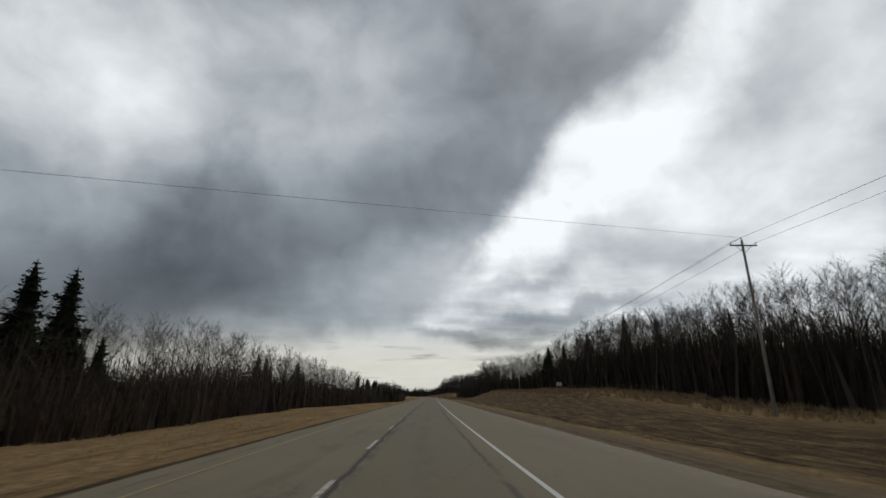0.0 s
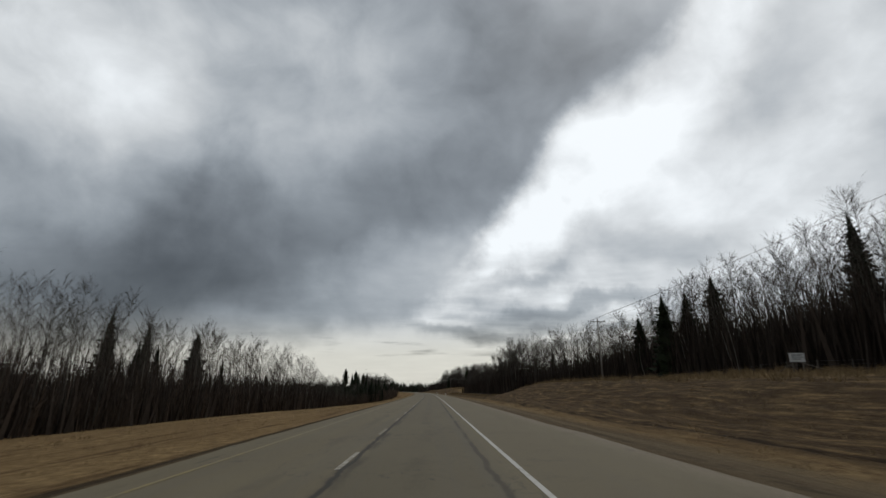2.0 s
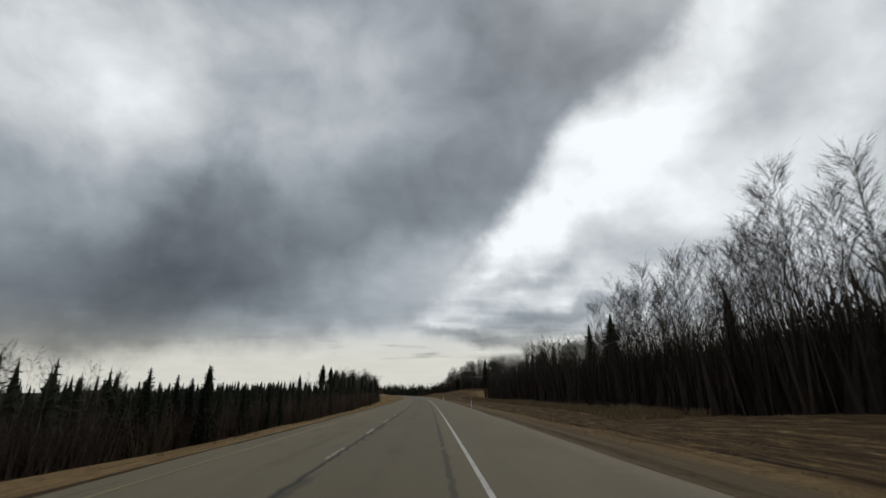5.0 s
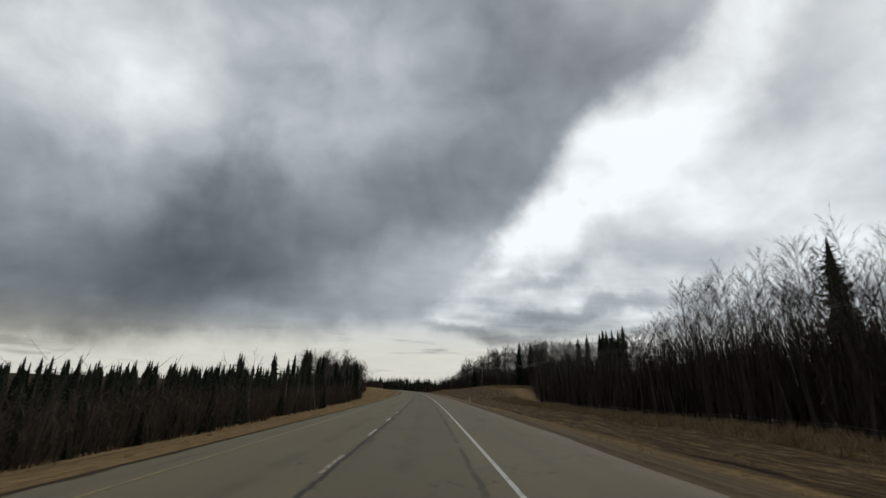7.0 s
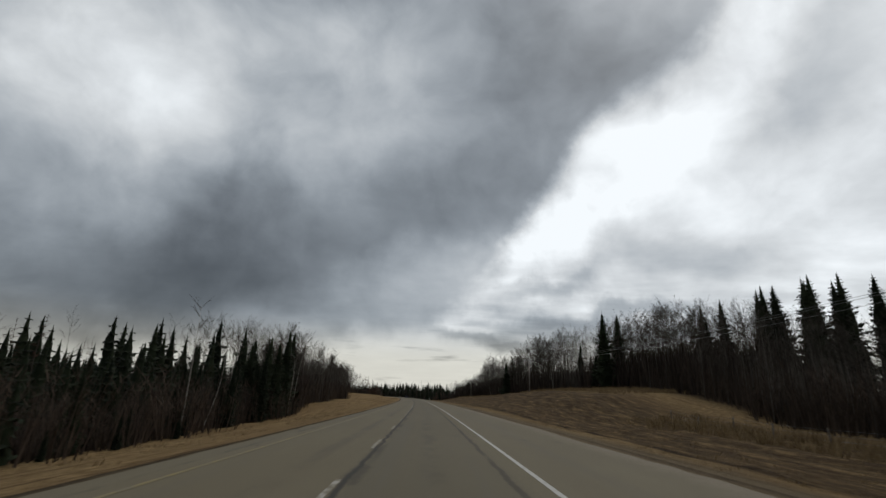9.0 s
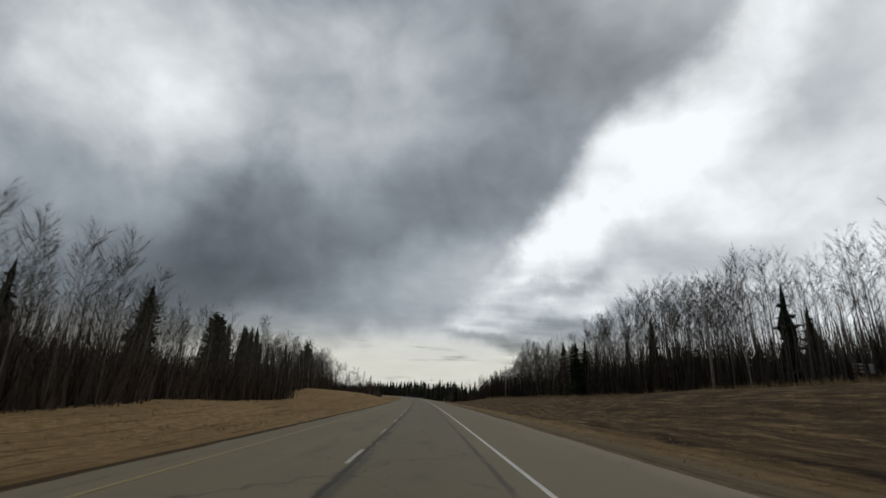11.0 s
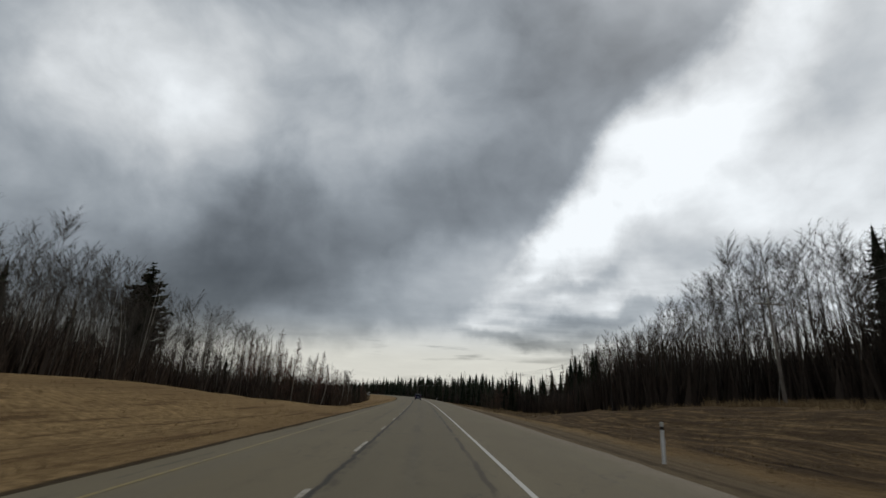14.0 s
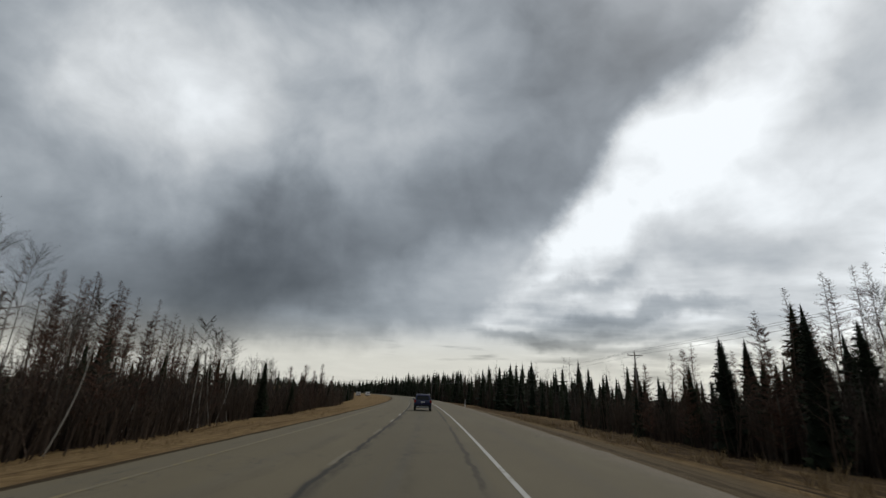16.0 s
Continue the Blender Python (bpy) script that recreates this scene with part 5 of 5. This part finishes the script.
# ---- dark blue car on the right lane ----
M_BODY, nt_body, b_body = material("dark_blue_car_paint", 0.34)
b_body.inputs["Specular IOR Level"].default_value = 0.28
b_body.inputs["Coat Weight"].default_value = 0.12
body_co = nt_body.nodes.new("ShaderNodeTexCoord").outputs["Object"]
dust = ramp(nt_body, noise_at(nt_body, body_co, 2.5, 5, 0.65), 0.45, 0.8)
nt_body.links.new(blend(nt_body, math_node(nt_body, "MULTIPLY", dust, 0.10), (0.005, 0.008, 0.040), (0.05, 0.05, 0.05)), b_body.inputs["Base Color"])
M_GLASS, nt_glass, b_glass = material("dark_car_glass", 0.06)
b_glass.inputs["Base Color"].default_value = (0.006, 0.007, 0.008, 1)
b_glass.inputs["Specular IOR Level"].default_value = 0.25
M_TRIM = grained("black_plastic_trim", (0.010, 0.010, 0.010), (0.026, 0.026, 0.026), 20.0, 0.6, bumps=0.1)
M_TYRE = grained("tyre_rubber", (0.012, 0.012, 0.012), (0.03, 0.03, 0.03), 20.0, 0.85, bumps=0.2)
M_RIM = grained("alloy_rim", (0.20, 0.20, 0.21), (0.38, 0.38, 0.39), 10.0, 0.35, 0.9, bumps=0)
M_TAIL = grained("red_tail_lamp", (0.13, 0.006, 0.006), (0.22, 0.015, 0.012), 10.0, 0.2, bumps=0)
M_PLATE = grained("pale_number_plate", (0.55, 0.55, 0.55), (0.7, 0.7, 0.7), 10.0, 0.4, bumps=0)
M_CHROME = grained("bright_bumper_strip", (0.45, 0.45, 0.45), (0.62, 0.62, 0.62), 10.0, 0.3, 0.6, bumps=0)


def loft(sections):
    """A skin through rings of points, closed at both ends."""
    s = Shape()
    n = len(sections[0])
    for ring in sections:
        s.v.extend(ring)
    for r in range(len(sections) - 1):
        for k in range(n):
            s.f.append((r * n + k, r * n + (k + 1) % n, (r + 1) * n + (k + 1) % n, (r + 1) * n + k))
    s.f.append(tuple(range(n))[::-1])
    s.f.append(tuple((len(sections) - 1) * n + k for k in range(n)))
    s.m = [0] * len(s.f)
    return s


def car_ring(y, w, z0, z1, r=0.10):
    """A rounded upright cross-section of the car at y."""
    pts = []
    for cx, cz, a0 in ((w - r, z1 - r, 0), (-w + r, z1 - r, 90), (-w + r, z0 + r, 180), (w - r, z0 + r, 270)):
        for k in range(4):
            a = radians(a0 + 30 * k)
            pts.append((cx + r * math.cos(a), y, cz + r * math.sin(a)))
    return pts


def suv(y, u):
    x, yy = place(y, u)
    ob = new("car")
    ob.matrix_basis = pose(float(x), float(yy), 0.0, 0, 0, math.degrees(float(turn_at(y))))
    hw = 0.775
    body = loft([car_ring(0.0, hw * 0.93, 0.40, 0.80), car_ring(0.08, hw * 0.98, 0.30, 0.88), car_ring(0.5, hw, 0.24, 0.90), car_ring(2.3, hw, 0.24, 0.87),
                 car_ring(3.3, hw * 0.98, 0.26, 0.80), car_ring(3.75, hw * 0.9, 0.34, 0.70)])
    part("body", body, M_BODY, ob, "dark blue painted body", True)
    cabin = loft([car_ring(0.10, hw * 0.90, 0.80, 0.92, 0.05), car_ring(0.26, hw * 0.84, 0.80, 1.28, 0.10), car_ring(0.42, hw * 0.80, 0.80, 1.40, 0.12), car_ring(1.6, hw * 0.80, 0.80, 1.42, 0.12),
                  car_ring(2.05, hw * 0.84, 0.78, 1.30, 0.10), car_ring(2.75, hw * 0.88, 0.74, 0.86, 0.05)])
    part("cabin", cabin, M_BODY, ob, "dark blue roof and pillars", True)
    rear = Shape()
    rear.add([(-0.55, 0.085, 0.93), (0.55, 0.085, 0.93), (0.49, 0.245, 1.27), (-0.49, 0.245, 1.27), (-0.55, 0.13, 0.93), (0.55, 0.13, 0.93), (0.49, 0.29, 1.27), (-0.49, 0.29, 1.27)],
             [(0, 1, 2, 3), (7, 6, 5, 4), (0, 4, 5, 1), (1, 5, 6, 2), (2, 6, 7, 3), (3, 7, 4, 0)])
    part("rear_window", rear, M_GLASS, ob, "dark tinted rear window")
    for sx in (-1, 1):
        g = Shape()
        g.add([(sx * 0.652, 0.45, 0.93), (sx * 0.652, 2.35, 0.92), (sx * 0.632, 1.85, 1.28), (sx * 0.632, 0.55, 1.30), (sx * 0.60, 0.45, 0.93), (sx * 0.60, 2.35, 0.92), (sx * 0.60, 1.85, 1.28), (sx * 0.60, 0.55, 1.30)],
              [(0, 1, 2, 3), (7, 6, 5, 4), (0, 4, 5, 1), (1, 5, 6, 2), (2, 6, 7, 3), (3, 7, 4, 0)])
        part("side_window", g, M_GLASS, ob, "dark side glass")
        t = Shape()
        t.box((min(sx * 0.60, sx * 0.77), -0.015, 0.68), (max(sx * 0.60, sx * 0.77), 0.10, 0.93))
        part("tail_lamp", bevelled(t, 0.02, 2), M_TAIL, ob, "red tail lamp")
        mr = Shape()
        mr.box((min(sx * 0.76, sx * 0.95), 2.15, 0.90), (max(sx * 0.76, sx * 0.95), 2.28, 1.03))
        part("mirror", bevelled(mr, 0.03, 2), M_BODY, ob)
        rl = Shape()
        rl.tube([(sx * 0.56, 0.5, 1.41), (sx * 0.56, 0.6, 1.46), (sx * 0.56, 1.75, 1.47), (sx * 0.56, 1.9, 1.42)], [0.016] * 4, 6)
        part("roof_rail", rl, M_TRIM, ob)
    bp = Shape()
    bp.box((-0.73, -0.06, 0.30), (0.73, 0.10, 0.50))
    part("bumper", bevelled(bp, 0.03, 2), M_TRIM, ob, "black lower bumper")
    ch = Shape()
    ch.box((-0.52, -0.075, 0.315), (0.52, -0.055, 0.365))
    part("bumper_strip", bevelled(ch, 0.008), M_CHROME, ob, "bright strip under the bumper")
    pl = Shape()
    pl.box((-0.16, -0.028, 0.69), (0.16, -0.008, 0.79))
    plate = part("number_plate", bevelled(pl, 0.005), M_PLATE, ob, "pale number plate")
    bar = Shape()
    bar.box((-0.11, -0.034, 0.72), (0.11, -0.030, 0.755))
    part("print_bar", bar, M_BAR, plate)
    for sx in (-1, 1):
        for wy in (0.62, 3.0):
            tyre = Shape()
            tyre.tube([(sx * 0.60, wy, 0.29), (sx * 0.62, wy, 0.29), (sx * 0.76, wy, 0.29), (sx * 0.78, wy, 0.29)], [0.25, 0.29, 0.29, 0.25], 20, cap=True)
            wheel = new("wheel")
            wheel.parent = ob
            part("tyre", tyre, M_TYRE, wheel)
            rim = Shape()
            rim.tube([(sx * 0.70, wy, 0.29), (sx * 0.785, wy, 0.29), (sx * 0.79, wy, 0.29)], [0.18, 0.18, 0.15], 14, cap=True)
            part("rim", rim, M_RIM, wheel)
    tagged(ob, "dark blue sport utility car seen from behind on the highway", "car")


suv(671.5, 1.55)


# ---- two white vans standing beside the far bend ----
M_VAN = grained("white_van_paint", (0.60, 0.60, 0.59), (0.76, 0.76, 0.75), 3.0, 0.4, bumps=0)


def white_van(y, u, turn, tall):
    x, yy = place(y, u)
    ob = new("van")
    ob.matrix_basis = pose(float(x), float(yy), ground_z(y, u), 0, 0, math.degrees(float(turn_at(y))) + turn)
    part("body", loft([car_ring(0.0, 0.92, 0.42, tall - 0.05), car_ring(0.1, 0.98, 0.36, tall), car_ring(3.4, 0.98, 0.36, tall), car_ring(4.2, 0.96, 0.36, 1.35), car_ring(5.0, 0.90, 0.40, 1.1)]), M_VAN, ob, smooth=True)
    for sx in (-1, 1):
        g = Shape()
        g.box((sx * 0.48 - 0.34, -0.02, 1.25), (sx * 0.48 + 0.34, 0.03, tall - 0.3))
        part("rear_window", bevelled(g, 0.015), M_GLASS, ob, "dark rear window")
        t = Shape()
        t.box((sx * 0.84 - 0.07, -0.03, 0.85), (sx * 0.84 + 0.07, 0.04, 1.15))
        part("tail_lamp", bevelled(t, 0.015), M_TAIL, ob, "red tail lamp")
    bp = Shape()
    bp.box((-0.93, -0.08, 0.36), (0.93, 0.08, 0.56))
    part("bumper", bevelled(bp, 0.03), M_TRIM, ob, "black bumper")
    for sx in (-1, 1):
        for wy in (0.9, 4.0):
            w = Shape()
            w.tube([(sx * 0.74, wy, 0.34), (sx * 0.77, wy, 0.34), (sx * 0.94, wy, 0.34), (sx * 0.97, wy, 0.34)], [0.29, 0.34, 0.34, 0.29], 16, cap=True)
            part("wheel", w, M_TYRE, ob, smooth=True)
    tagged(ob, "small white panel van beside the far bend", "van", "vans by the bend")


white_van(896, -10.5, 4, 2.1)
white_van(922, -14.5, 10, 2.3)
